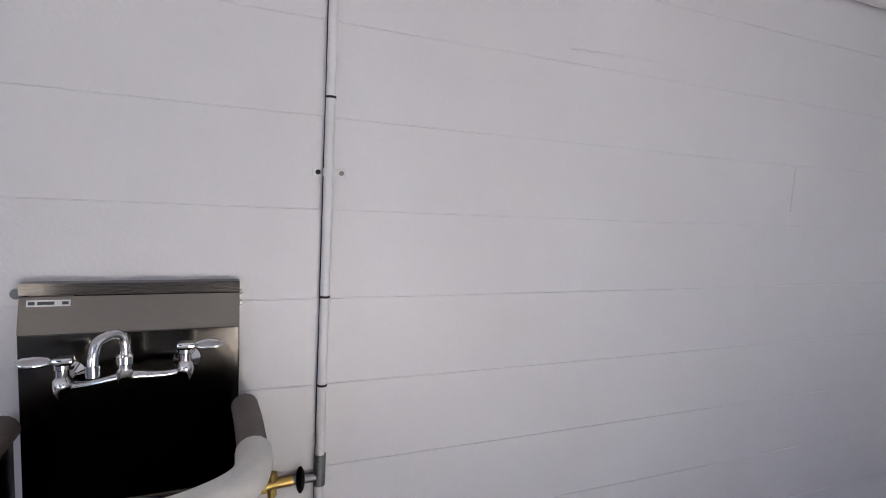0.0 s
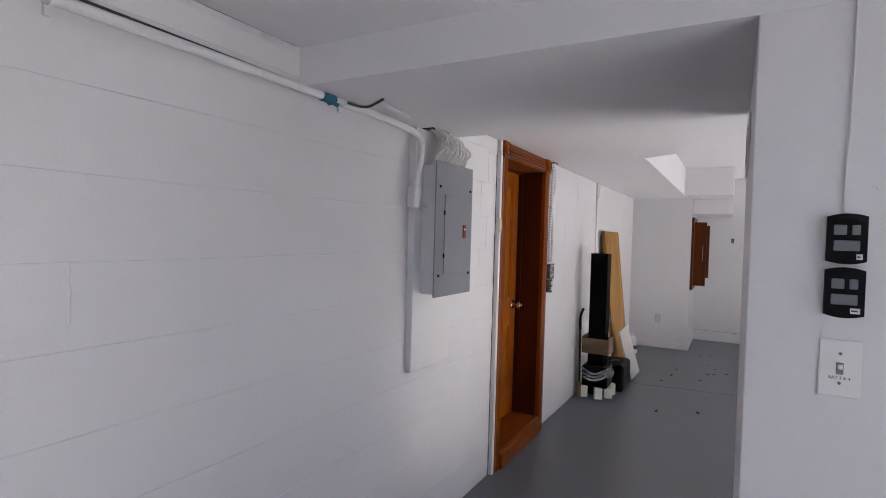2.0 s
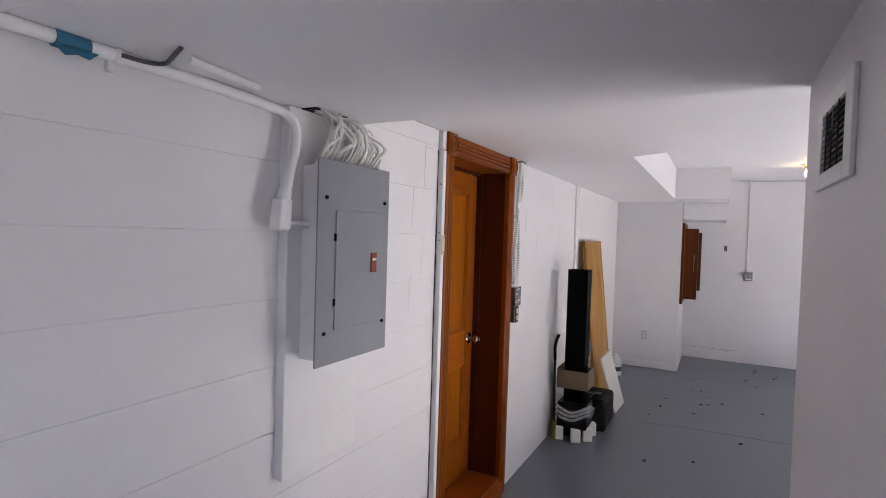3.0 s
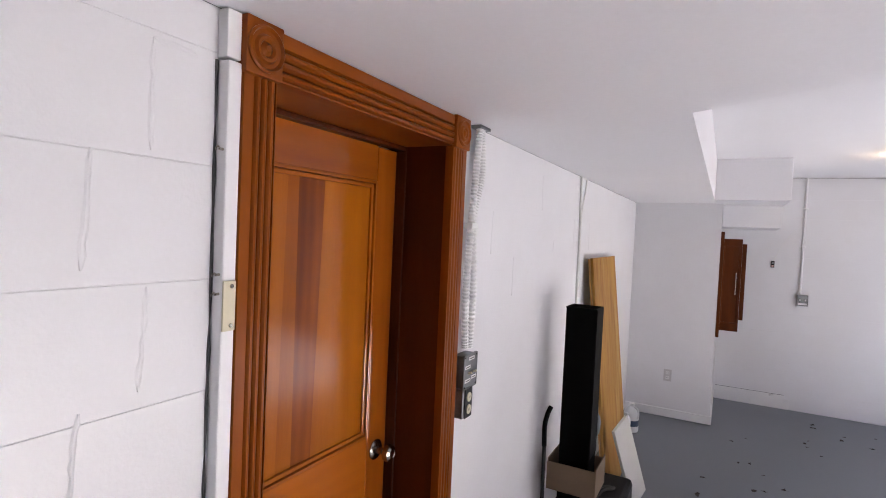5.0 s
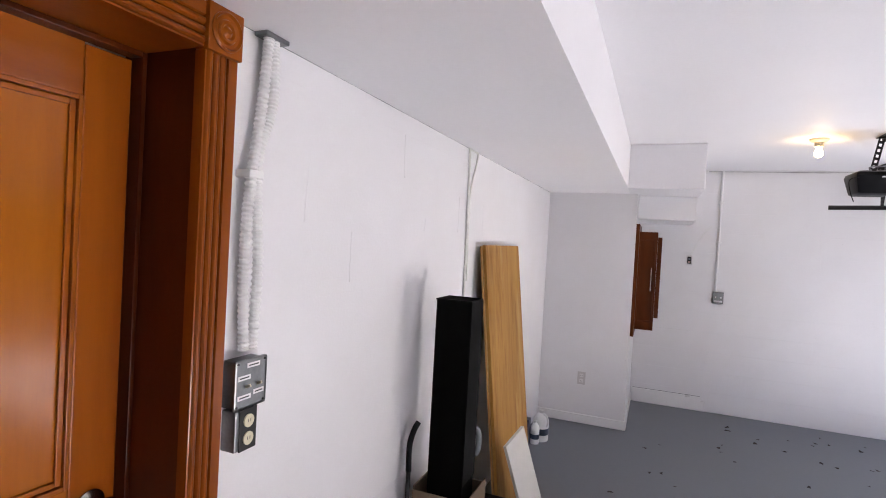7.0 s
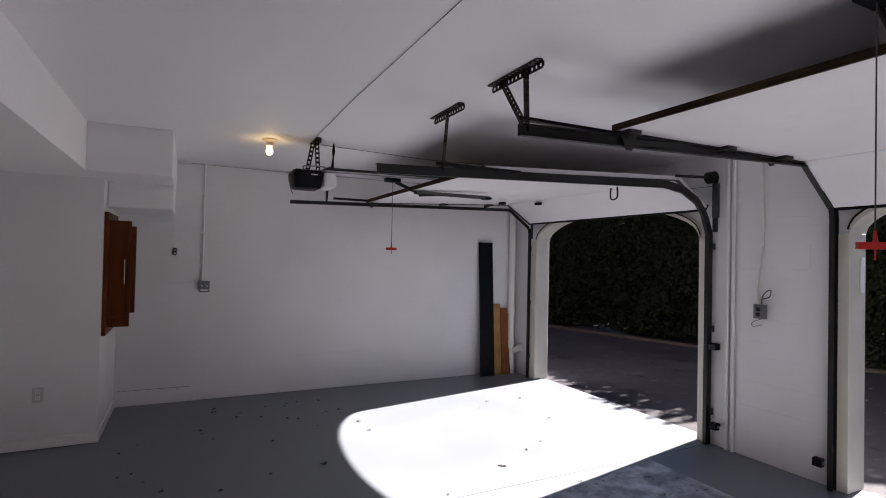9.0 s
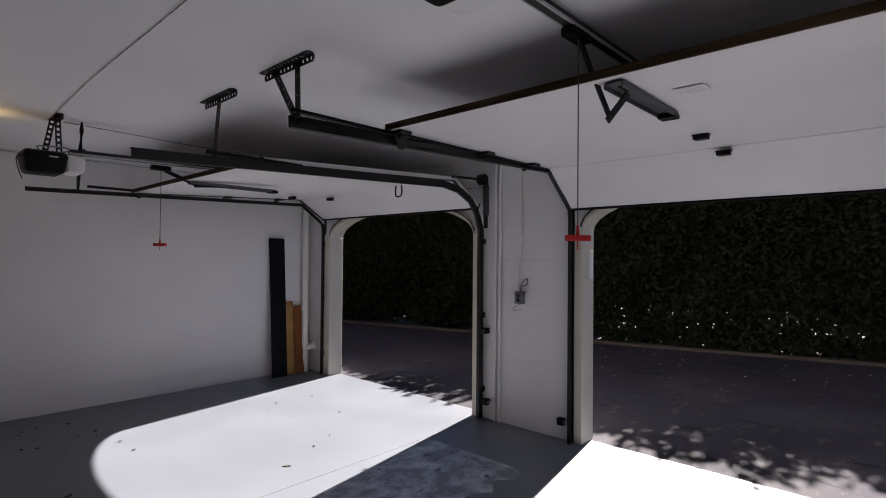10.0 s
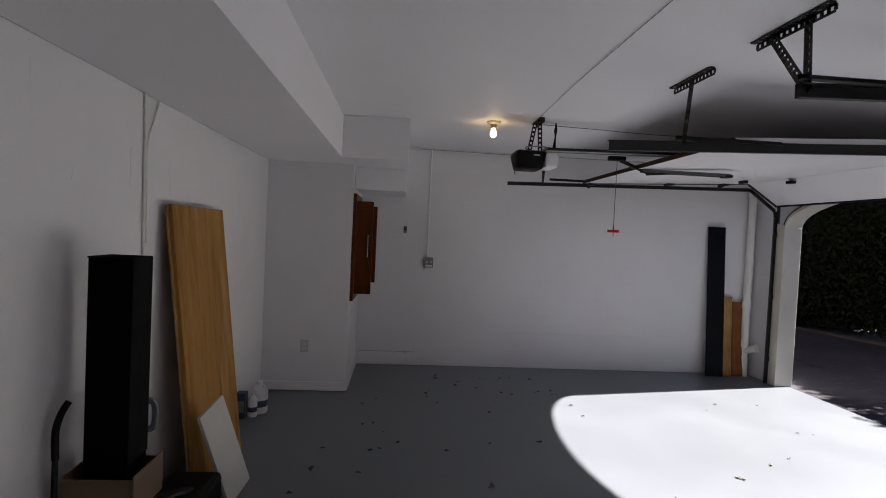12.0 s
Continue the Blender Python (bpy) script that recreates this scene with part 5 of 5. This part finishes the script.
def opener(y, xm, zm, zr0, zr1, xtrolley, zpull, elbow, end, label):
    t = thing("door_opener", label, "garage door opener", (xm, y, zm), "garage door openers")
    bm = B()
    vs = box(bm, -0.19, 0.06, -0.13, 0.13, -0.075, 0.075, 0.03)
    for v in vs:
        if v.co.z < 0:
            v.co.x, v.co.y = -0.05 + (v.co.x + 0.05) * 0.86, v.co.y * 0.82
    part("motor_case", bm, BLACKP, t, "black plastic motor case", True)
    bm = B()
    box(bm, 0.050, 0.165, -0.118, 0.118, -0.060, 0.066, 0.035)
    part("lamp_lens", bm, DIFFUSER, t, "milky white lamp lens", True)
    bm = B()
    box(bm, -0.05, 0.0, -0.1325, -0.1312, 0.030, 0.038)
    part("brand_bar", bm, PAPER, t)
    bm = B()
    tube(bm, [(-0.10, -0.10, 0.075), (-0.10, -0.10, 0.10), (0.06, -0.10, 0.105), (0.06, 0.10, 0.105), (-0.10, 0.10, 0.10), (-0.10, 0.10, 0.075)], 0.005, 6, 4)
    part("wire_guard", bm, GALV, t, "", True)
    bm = B()
    tube(bm, [(-0.17, -0.13, 0.03), (-0.22, -0.13, 0.01), (-0.21, -0.13, -0.07), (-0.19, -0.13, -0.13)], 0.003, 6, 4)
    part("antenna_wire", bm, BLACKP, t, "", True)
    bm = B()
    for dx, dy in ((-0.045, 0.07), (0.015, -0.07)):
        ladder(bm, (dx, dy, 0.07), (0.0, dy, ZC - zm - 0.005), 0.036, (0, 1, 0), 0.004, 0.035)
    bar(bm, (0.0, -0.15, ZC - zm - 0.004), (0.0, 0.13, ZC - zm - 0.004), 0.036, 0.004)
    bar(bm, (0.018, -0.15, ZC - zm - 0.020), (0.018, 0.13, ZC - zm - 0.020), 0.004, 0.034)
    part("ceiling_strap", bm, BLACKM, t)
    bm = B()
    bar(bm, (0.08, 0, zr0 - zm), (XD - xm, 0, zr1 - zm), 0.030, 0.036)
    part("rail", bm, TRACK, t)
    bm = B()
    for e in (-1, 1):
        bar(bm, (0.08, e * 0.020, zr0 - zm - 0.012), (XD - xm, e * 0.020, zr1 - zm - 0.012), 0.007, 0.012)
    part("rail_lip", bm, ZINC, t, "bright zinc rail lip")
    bm = B()
    box(bm, xtrolley - xm - 0.07, xtrolley - xm + 0.07, -0.03, 0.03, zr0 - zm - 0.055, zr0 - zm - 0.018, 0.008)
    part("trolley", bm, BLACKP, t)
    bm = B()
    o = Vector((xm, y, zm))
    bar(bm, Vector((xtrolley + 0.03, y, zr0 - 0.05)) - o, Vector(elbow) - o, 0.028, 0.010, (0, 1, 0))
    part("upper_arm", bm, BLACKM, t)
    bm = B()
    bar(bm, Vector(elbow) - o + Vector((0, 0.012, -0.01)), Vector(end) - o + Vector((0, 0.012, 0)), 0.030, 0.008, (0, 1, 0))
    part("door_arm", bm, BLACKM, t)
    bm = B()
    rod(bm, (xtrolley - xm, -0.01, zr0 - zm - 0.05), (xtrolley - xm, -0.01, zpull - zm), 0.0025, 6)
    cord = part("pull_cord", bm, CABLEB, t)
    bm = B()
    bar(bm, (xtrolley - xm + 0.031, -0.045, zpull - zm), (xtrolley - xm - 0.031, 0.025, zpull - zm), 0.026, 0.022)
    rod(bm, (xtrolley - xm, -0.01, zpull - zm + 0.012), (xtrolley - xm, -0.01, zpull - zm + 0.05), 0.008, 8, 0.004)
    part("pull_handle", bm, REDP, cord, "red plastic release handle")
    bm = B()
    rod(bm, (xtrolley - xm, -0.01, zpull - zm - 0.045), (xtrolley - xm, -0.01, zpull - zm - 0.012), 0.003, 6)
    part("cord_end", bm, REDP, cord)
    return t


opener(9.56, 2.30, 2.135, 2.235, 2.30, 2.98, 1.60, (3.24, 9.56, 2.10), (3.50, 9.56, 2.115), "black garage door opener hung from straps")
opener(6.16, 2.62, 2.355, 2.425, 2.43, 3.33, 1.60, (3.50, 6.10, 2.09), (3.56, 6.04, 2.195), "black garage door opener of second door")

for yc, x0, x1, z in ((6.05, 3.42, 4.02, 2.208), (9.56, 3.20, 3.95, 2.122)):
    t = thing("door_bracket", "galvanised operator plate fixed under open door", "bracket", ((x0 + x1) / 2, yc, z), "operator plates")
    l2 = (x1 - x0) / 2
    bm = B()
    box(bm, -l2, l2, -0.036, 0.036, -0.006, 0.0, 0.001)
    box(bm, -l2, l2, -0.039, -0.033, -0.024, 0.0)
    box(bm, -l2, l2, 0.033, 0.039, -0.024, 0.0)
    part("plate", bm, DULLG, t)
    bm = B()
    box(bm, l2 - 0.05, l2 + 0.02, -0.04, 0.04, -0.030, -0.008, 0.004)
    part("end_cap", bm, BLACKP, t)
    bm = B()
    for k in range(3):
        rod(bm, (-l2 + 0.06 + 0.03 * k, 0.0, -0.012), (-l2 + 0.06 + 0.03 * k, 0.0, -0.006), 0.008, 6)
    part("bolts", bm, TRACK, t)
for x, y, z in ((4.585, 6.08, 2.213), (5.02, 6.08, 2.19), (4.55, 10.25, 2.168), (5.02, 10.22, 2.19)):
    t = thing("rubber_stop", "small black handle block under the open door", "door stop", (x, y, z), "black blocks under doors")
    bm = B()
    box(bm, -0.028, 0.028, -0.038, 0.038, -0.028, 0.0, 0.006)
    part("block", bm, BLACKP, t)
    bm = B()
    box(bm, -0.022, 0.022, -0.044, 0.044, -0.006, 0.002, 0.001)
    part("foot", bm, BLACKM, t)
stk = thing("door_sticker", "white warning sticker with faded red print", "label", (3.73, 5.86, 2.209))
boxpart("sheet", (-0.05, 0.05, -0.06, 0.06, 0.0, 0.001), PAPER, stk)
for i in range(4):
    boxpart("print_line", (-0.040 + 0.023 * i, -0.037 + 0.023 * i, -0.050, 0.050 - 0.03 * (i % 2), -0.0006, -0.0001), REDINK, stk)
loop = thing("rope_loop", "small dark handle loop hanging from door", "handle", (4.72, 8.71, 2.175))
bm = B()
tube(bm, [(0, -0.035, 0.0), (0, -0.04, -0.07), (0, -0.02, -0.10), (0, 0.03, -0.10), (0, 0.045, -0.07), (0, 0.04, 0.0)], 0.007, 8, 5)
part("loop", bm, BLACKP, loop, "", True)

# ceiling wire to the first opener
bm = B()
tube(bm, [(2.28, 9.50, 2.459), (2.25, 8.5, 2.458), (2.25, 7.4, 2.459), (2.25, 6.2, 2.459), (2.25, 5.6, 2.460)], 0.0017, 6, 4)
tagged(part("opener_wire", bm, BLACKP, None, "", True), "thin dark wire across ceiling to opener", "wire")
bm = B()
tube(bm, [(2.36, 9.62, 2.45), (2.8, 9.6, 2.435), (3.4, 9.62, 2.425), (4.2, 9.6, 2.44), (5.2, 9.5, 2.45)], 0.0026, 6, 4)
tagged(part("sagging_wire", bm, CABLEB, None, "", True), "sagging dark wire below the ceiling", "wire")
bm = B()
tube(bm, [(2.46, 9.58, 2.462), (2.46, 9.58, 2.40), (2.455, 9.57, 2.33), (2.45, 9.57, 2.24)], (0.006, 0.007, 0.009, 0.012, 0.014, 0.012, 0.008), 8, 4)
tagged(part("power_cord", bm, BLACKP, None, "", True), "black power cord and plug above opener", "cord")


# ---- the pier and the corner by the doors ----
for y in (8.075, 8.125):
    t = thing("pier_conduit", "white painted vertical conduit on the pier", "conduit", (XD - 0.016, y, 0), "pier conduits")
    bm = B()
    rod(bm, (0, 0, 0.0), (0, 0, 2.46), 0.014, 12)
    part("pipe", bm, TRIMW, t, "", True)
    for z in (0.35, 1.2, 2.15):
        bm = B()
        rod(bm, (0, 0, z), (0, 0, z + 0.015), 0.0175, 12)
        part("pipe_collar", bm, TRIMW, t)
pb = thing("control_box", "grey outlet box on pier with looped wire", "outlet", (XD, 7.85, 1.165))
boxpart("box_body", (-0.050, 0.0, -0.045, 0.035, -0.055, 0.055), GALV, pb, "", 0.004)
bm = B()
rod(bm, (-0.054, -0.005, 0.018), (-0.050, -0.005, 0.018), 0.017, 14)
rod(bm, (-0.054, -0.005, -0.022), (-0.050, -0.005, -0.022), 0.017, 14)
part("receptacle", bm, TRACK, pb)
bm = B()
tube(bm, [(-0.03, -0.02, 0.06), (-0.035, -0.03, 0.12), (-0.03, -0.06, 0.16), (-0.03, -0.09, 0.17), (-0.03, -0.08, 0.12), (-0.035, -0.035, 0.10)], 0.004, 6, 5)
part("wire_loop", bm, CABLEB, pb, "", True)
bm = B()
tube(bm, [(-0.03, -0.02, -0.055), (-0.035, 0.05, -0.09), (-0.04, 0.04, -0.12), (-0.04, -0.03, -0.10)], 0.0025, 6, 5)
part("hanging_wire", bm, CABLEB, pb, "", True)
bm = B()
tube(bm, [(-0.012, 0.01, 0.055), (-0.012, 0.03, 0.17), (-0.012, 0.005, 0.42), (-0.012, -0.01, 0.55), (-0.012, -0.012, 0.80), (-0.012, 0.0, 1.28)], 0.010, 8, 6)
part("feed_cable", bm, CABLEW, pb, "", True)
bm = B()
box(bm, -0.028, 0.0, -0.022, 0.012, 0.50, 0.51, 0.002)
part("cable_strap", bm, TRIMW, pb)
for y, s, z in ((7.40, 1, 0.17), (8.195, -1, 0.18)):
    t = thing("safety_sensor", "small black door safety sensor on bracket", "sensor", (XD - 0.07, y, z), "door sensors")
    boxpart("sensor_case", (-0.025, 0.025, -0.035, 0.025, -0.03, 0.03), BLACKP, t, "", 0.006)
    boxpart("arm", (-0.004, 0.068, -0.010, 0.010, -0.012, 0.012), BLACKM, t)
    boxpart("lens", (-0.012, 0.012, -0.039, -0.0352, -0.012, 0.012), GREYP, t)
lt = thing("door_latch", "small dark latch bracket on the door track", "latch", (XD - 0.055, 8.225, 0.83))
boxpart("latch_body", (-0.02, 0.05, -0.03, 0.03, -0.025, 0.025), BLACKM, lt, "", 0.004)
lw = thing("white_stop_strip", "short white strip fixed on door jamb", "strip", (5.55, 7.236, 1.47))
boxpart("strip", (-0.02, 0.02, -0.012, 0.0, -0.12, 0.12), WHITEP, lw, "", 0.003)
pu = thing("cable_drum", "black pulley and shaft above the track", "pulley", (5.37, 8.24, 2.26))
bm = B()
rod(bm, (0, -0.02, 0), (0, 0.05, 0), 0.05, 20)
part("drum", bm, BLACKM, pu, "", True)
bm = B()
rod(bm, (-0.42, 0.02, -0.02), (0.05, 0.0, 0.0), 0.012, 8)
part("shaft", bm, BLACKM, pu)
bm = B()
box(bm, 0.030, 0.05, -0.03, 0.03, -0.34, -0.05, 0.003)
part("bracket_plate", bm, DULLG, pu)

# corner pieces by the end wall
bk = thing("black_plank", "long black board leaning on end wall", "board", (4.93, YF - 0.14, 0.0))
bm = B()
box(bm, -0.095, 0.105, -0.025, 0.0, 0.0, 1.745, 0.002, pose(0, 0, 0, -3.9, 0, -1.2))
part("plank", bm, BLACKP, bk)
for x, h, w, mt, lb in ((5.11, 0.93, 0.055, RAWW, "short pale wooden board leaning in corner"), (5.24, 0.87, 0.068, REDW, "short reddish wooden board leaning in corner")):
    t = thing("wood_offcut", lb, "board", (x, YF - 0.10, 0.0), "wood offcuts")
    bm = B()
    box(bm, -w, w, -0.022, 0.0, 0.0, h, 0.003, pose(0, 0, 0, -5.2, 0.8, 0))
    part("plank", bm, mt, t)
pv = thing("drain_pipe", "white vertical drain pipe with cleanout branch", "pipe", (5.335, YF - 0.075, 0.0))
bm = B()
rod(bm, (0, 0, 0.0), (0, 0, 2.46), 0.043, 20)
part("pipe", bm, PVC, pv, "", True)
for z0, z1, r in ((0.80, 0.90, 0.052), (0.34, 0.44, 0.051), (0.0, 0.24, 0.050), (1.98, 2.00, 0.046)):
    bm = B()
    rod(bm, (0, 0, z0), (0, 0, z1), r, 20)
    part("coupling", bm, PVC, pv, "", True)
bm = B()
rod(bm, (0.01, -0.01, 0.30), (0.06, -0.11, 0.345), 0.042, 18)
rod(bm, (0.06, -0.11, 0.345), (0.071, -0.132, 0.354), 0.050, 18)
part("cleanout", bm, PVC, pv, "", True)

# fallen leaves blown in, and on the drive
rl = random.Random(11)


def dead_leaf(x, y, z, s, where="floor", material=LEAFD, tone="brown"):
    s *= 1.65
    bm = B()
    n = 7
    ring = []
    for k in range(n):
        a = 2 * math.pi * k / n
        r = s * rl.uniform(0.55, 1.0) * (1.0 if k % 2 else 0.6)
        ring.append(bm.verts.new((r * math.cos(a) * 1.4, r * math.sin(a) * 0.8, rl.uniform(0.001, s * 0.5))))
    c = bm.verts.new((0, 0, s * 0.15))
    for k in range(n):
        bm.faces.new((c, ring[k], ring[(k + 1) % n]))
    me = bpy.data.meshes.new("dead_leaf")
    bm.to_mesh(me)
    bm.free()
    me.materials.append(material)
    ob = tagged(new("dead_leaf", me), "dry %s leaf fallen on the %s" % (tone, where), "leaf", "fallen leaves")
    ob.matrix_basis = pose(x, y, z, 0, 0, rl.uniform(0, 360))


LEAVES = [(0.74, 8.62, 0.024), (0.67, 8.32, 0.018), (0.76, 7.20, 0.018), (1.08, 7.37, 0.015), (1.85, 8.42, 0.025), (1.04, 8.58, 0.013), (1.09, 8.92, 0.018),
          (1.66, 10.84, 0.020), (2.03, 10.41, 0.020), (1.00, 9.40, 0.015), (1.16, 8.94, 0.017), (0.76, 8.94, 0.013), (2.33, 9.10, 0.020), (1.95, 9.07, 0.015),
          (2.05, 9.72, 0.015), (2.85, 9.97, 0.016), (3.53, 8.56, 0.022), (1.16, 9.25, 0.012), (0.96, 9.89, 0.015), (1.08, 9.43, 0.013)]
for x, y, s in LEAVES:
    dead_leaf(x, y, 0.001, s)
for i in range(40):
    u = rl.random()
    if u < 0.35:
        dead_leaf(rl.gauss(1.65, 0.35), rl.uniform(6.8, 10.9), 0.001, rl.uniform(0.009, 0.021))
    elif u < 0.8:
        dead_leaf(rl.uniform(1.4, 3.2), rl.uniform(10.1, 11.0), 0.001, rl.uniform(0.010, 0.020))
    else:
        dead_leaf(rl.uniform(2.2, 5.2), rl.uniform(7.0, 10.6), 0.001, rl.uniform(0.007, 0.016))
for i in range(26):
    dead_leaf(rl.uniform(6.3, 9.6), rl.uniform(4.5, 12.0), -0.019, rl.uniform(0.014, 0.026), "asphalt driveway")

for i in range(46):
    y = rl.uniform(3.6, 9.4)
    dead_leaf(hedge_x(y) - 0.4 - abs(rl.gauss(0, 1.6)), y, -0.019, rl.uniform(0.010, 0.020), "asphalt driveway", LEAFP, "pale")

# ---- worn floor strip and the blocks of the walls ----
bm = B()
v = []
for i in range(25):
    u = i / 24
    w0 = 7.28 + 0.05 * math.sin(i * 1.9)
    w1 = 7.86 + 0.36 * u + 0.02 * math.sin(i * 1.3 + 1)
    v.append((bm.verts.new((2.6 + 2.05 * u, w0, 0.003)), bm.verts.new((2.6 + 2.05 * u, w1, 0.003))))
for (a, b), (c, d) in zip(v, v[1:]):
    bm.faces.new((a, c, d, b))
tagged(part("floor_worn_patch", bm, WORN), "worn scratched paint on floor between doors", "floor", "", "structure")
bm = B()
tube(bm, [(0.0, 8.06, 0.0), (0.6, 8.08, 0.0), (1.0, 8.15, 0.0), (2.0, 8.21, 0.0), (3.0, 8.24, 0.0), (4.3, 8.26, 0.0), (5.4, 8.28, 0.0)], 0.0018, 5, 6)
tagged(part("floor_joint", bm, INK), "fine control joint across painted floor", "joint", "", "structure")

bm = B()
tube(bm, [(0.80, YF - 0.014, 0.151), (1.1, YF - 0.014, 0.152), (1.45, YF - 0.014, 0.151)], 0.002, 5, 3)
tagged(part("ledge_crack", bm, INK), "dark crack along the base ledge top", "joint", "", "structure")

BL, BH = 0.4064, 0.2032
block_meshes = {}


def block_mesh(w, h, e=0.0011):
    """A wall block's face, level at x = 0, its bed edges eased under the paint, with shallow sides."""
    key = (round(w, 3), round(h, 4), e)
    if key not in block_meshes:
        bm = B()
        rings = []
        for o, d in ((0, -0.003), (0, -e * 0.7), (e, 0.0)):
            rings.append([bm.verts.new((d, y, z)) for y, z in ((0, o), (w, o), (w, h - o), (0, h - o))])
        for a, b in zip(rings, rings[1:]):
            for k in range(4):
                bm.faces.new((a[k], a[(k + 1) % 4], b[(k + 1) % 4], b[k]))
        bm.faces.new(rings[-1])
        me = bpy.data.meshes.new("block")
        bm.to_mesh(me)
        bm.free()
        me.materials.append(PAINT)
        block_meshes[key] = me
    return block_meshes[key]


rb = random.Random(3)


def lay(parent, m, length, rows, phase, top=2.46, beds=(0.0026,), ease=0.0011):
    """Running-bond blocks over a wall face; m takes (0, along, up) to the wall."""
    for r in range(rows):
        lo, hi = beds[r % len(beds)], beds[(r + 1) % len(beds)]
        z0, z1 = r * BH + lo / 2, min((r + 1) * BH - hi / 2, top)
        if z1 - z0 < 0.03:
            continue
        s = phase + (BL / 2 if r % 2 else 0)
        k = math.floor((0 - s) / BL)
        while s + k * BL < length:
            a, b = max(s + k * BL, 0.0), min(s + (k + 1) * BL, length)
            k += 1
            if b - a > 0.02:
                ob = new("block", block_mesh(b - a, z1 - z0, ease))
                ob.parent = parent
                ob.matrix_basis = m @ pose(0, a, z0)


lay(wall_west, pose(0, 0, 0), DY0 - 0.03, 11, 5.16 - 13 * BL, 2.11, (0.0034, 0.0030, 0.0034, 0.0030, 0.0024, 0.0022, 0.0009, 0.0010, 0.0015, 0.0013, 0.0009))
lay(wall_west, pose(0, DY1 + 0.03, 0), 10.24 - DY1 - 0.03, 11, 0.12, 2.11, (0.0001,), 0.00012)
lay(wall_west, pose(0, DY0 - 0.03, 10 * BH), DY1 - DY0 + 0.06, 1, 0.2, 0.078, (0.0001,), 0.00012)
lay(wall_north, pose(0, YF, 0, 0, 0, -90) @ pose(0, 0.78, 0), XD - 0.78, 13, 0.1, 2.46, (0.0024, 0.0018, 0.0014, 0.0012))
lay(wall_east, pose(XD, 0, 0, 0, 0, 180) @ pose(0, -8.284, 0), 8.284 - 7.36, 13, 0.12, 2.46, (0.002, 0.0014))
lay(wall_east, pose(XD, 0, 0, 0, 0, 180) @ pose(0, -YF, 0), YF - 10.89, 13, 0.02, 2.46, (0.002, 0.0014))


def scar(a, b, m, w=0.006):
    """A ragged painted-over mortar bead on a wall, from a to b as (along, up)."""
    bm = B()
    n = 9
    ring = []
    for i in range(n + 1):
        u = i / n
        y, z = a[0] + (b[0] - a[0]) * u, a[1] + (b[1] - a[1]) * u
        dy, dz = b[0] - a[0], b[1] - a[1]
        l = math.hypot(dy, dz)
        sy, sz = -dz / l, dy / l
        hw, o = w * rb.uniform(0.5, 1.1) * (0.3 if i in (0, n) else 1), rb.uniform(-0.0015, 0.0015)
        ring.append([bm.verts.new((h, y + sy * (o + k * hw), z + sz * (o + k * hw))) for k, h in ((-1, -0.0005), (-0.3, 0.0010), (0.3, 0.0010), (1, -0.0005))])
    for p, q in zip(ring, ring[1:]):
        for k in range(3):
            bm.faces.new((p[k], p[k + 1], q[k + 1], q[k]))
    ob = structure("mortar_scar", bm, PAINT, "painted-over mortar bead on the block wall", "joint")
    ob.matrix_basis = m


west = pose(0.0008, 0, 0)
for a, b in (((5.17, 2.02), (5.17, 1.84)), ((5.17, 2.02), (5.25, 2.015)), ((5.08, 1.83), (5.07, 1.65)), ((5.17, 1.62), (5.16, 1.45)), ((5.07, 1.44), (5.06, 1.30)),
             ((6.58, 1.82), (6.57, 1.65)), ((6.83, 1.63), (6.83, 1.46)), ((7.19, 2.03), (7.20, 1.86)), ((7.43, 1.71), (7.42, 1.65)), ((7.84, 1.84), (7.84, 1.66)),
             ((8.24, 1.83), (8.25, 1.65)), ((1.96, 1.66), (2.28, 1.67)), ((2.9, 1.42), (2.9, 1.27))):
    scar(a, b, west)
north = pose(0, YF - 0.0008, 0, 0, 0, -90)
for a, b in (((2.39, 1.97), (2.41, 1.40)), ((3.2, 1.82), (3.9, 1.83)), ((2.6, 0.41), (3.3, 0.405))):
    scar(a, b, north, 0.003)
pier = pose(XD - 0.0008, 0, 0, 0, 0, 180)
for a, b in (((-8.05, 1.49), (-7.50, 1.50)), ((-7.50, 1.50), (-7.50, 1.68)), ((-7.98, 0.92), (-7.73, 0.93)), ((-7.81, 1.89), (-7.48, 1.885)), ((-7.95, 1.10), (-7.55, 1.105))):
    scar(a, b, pier)
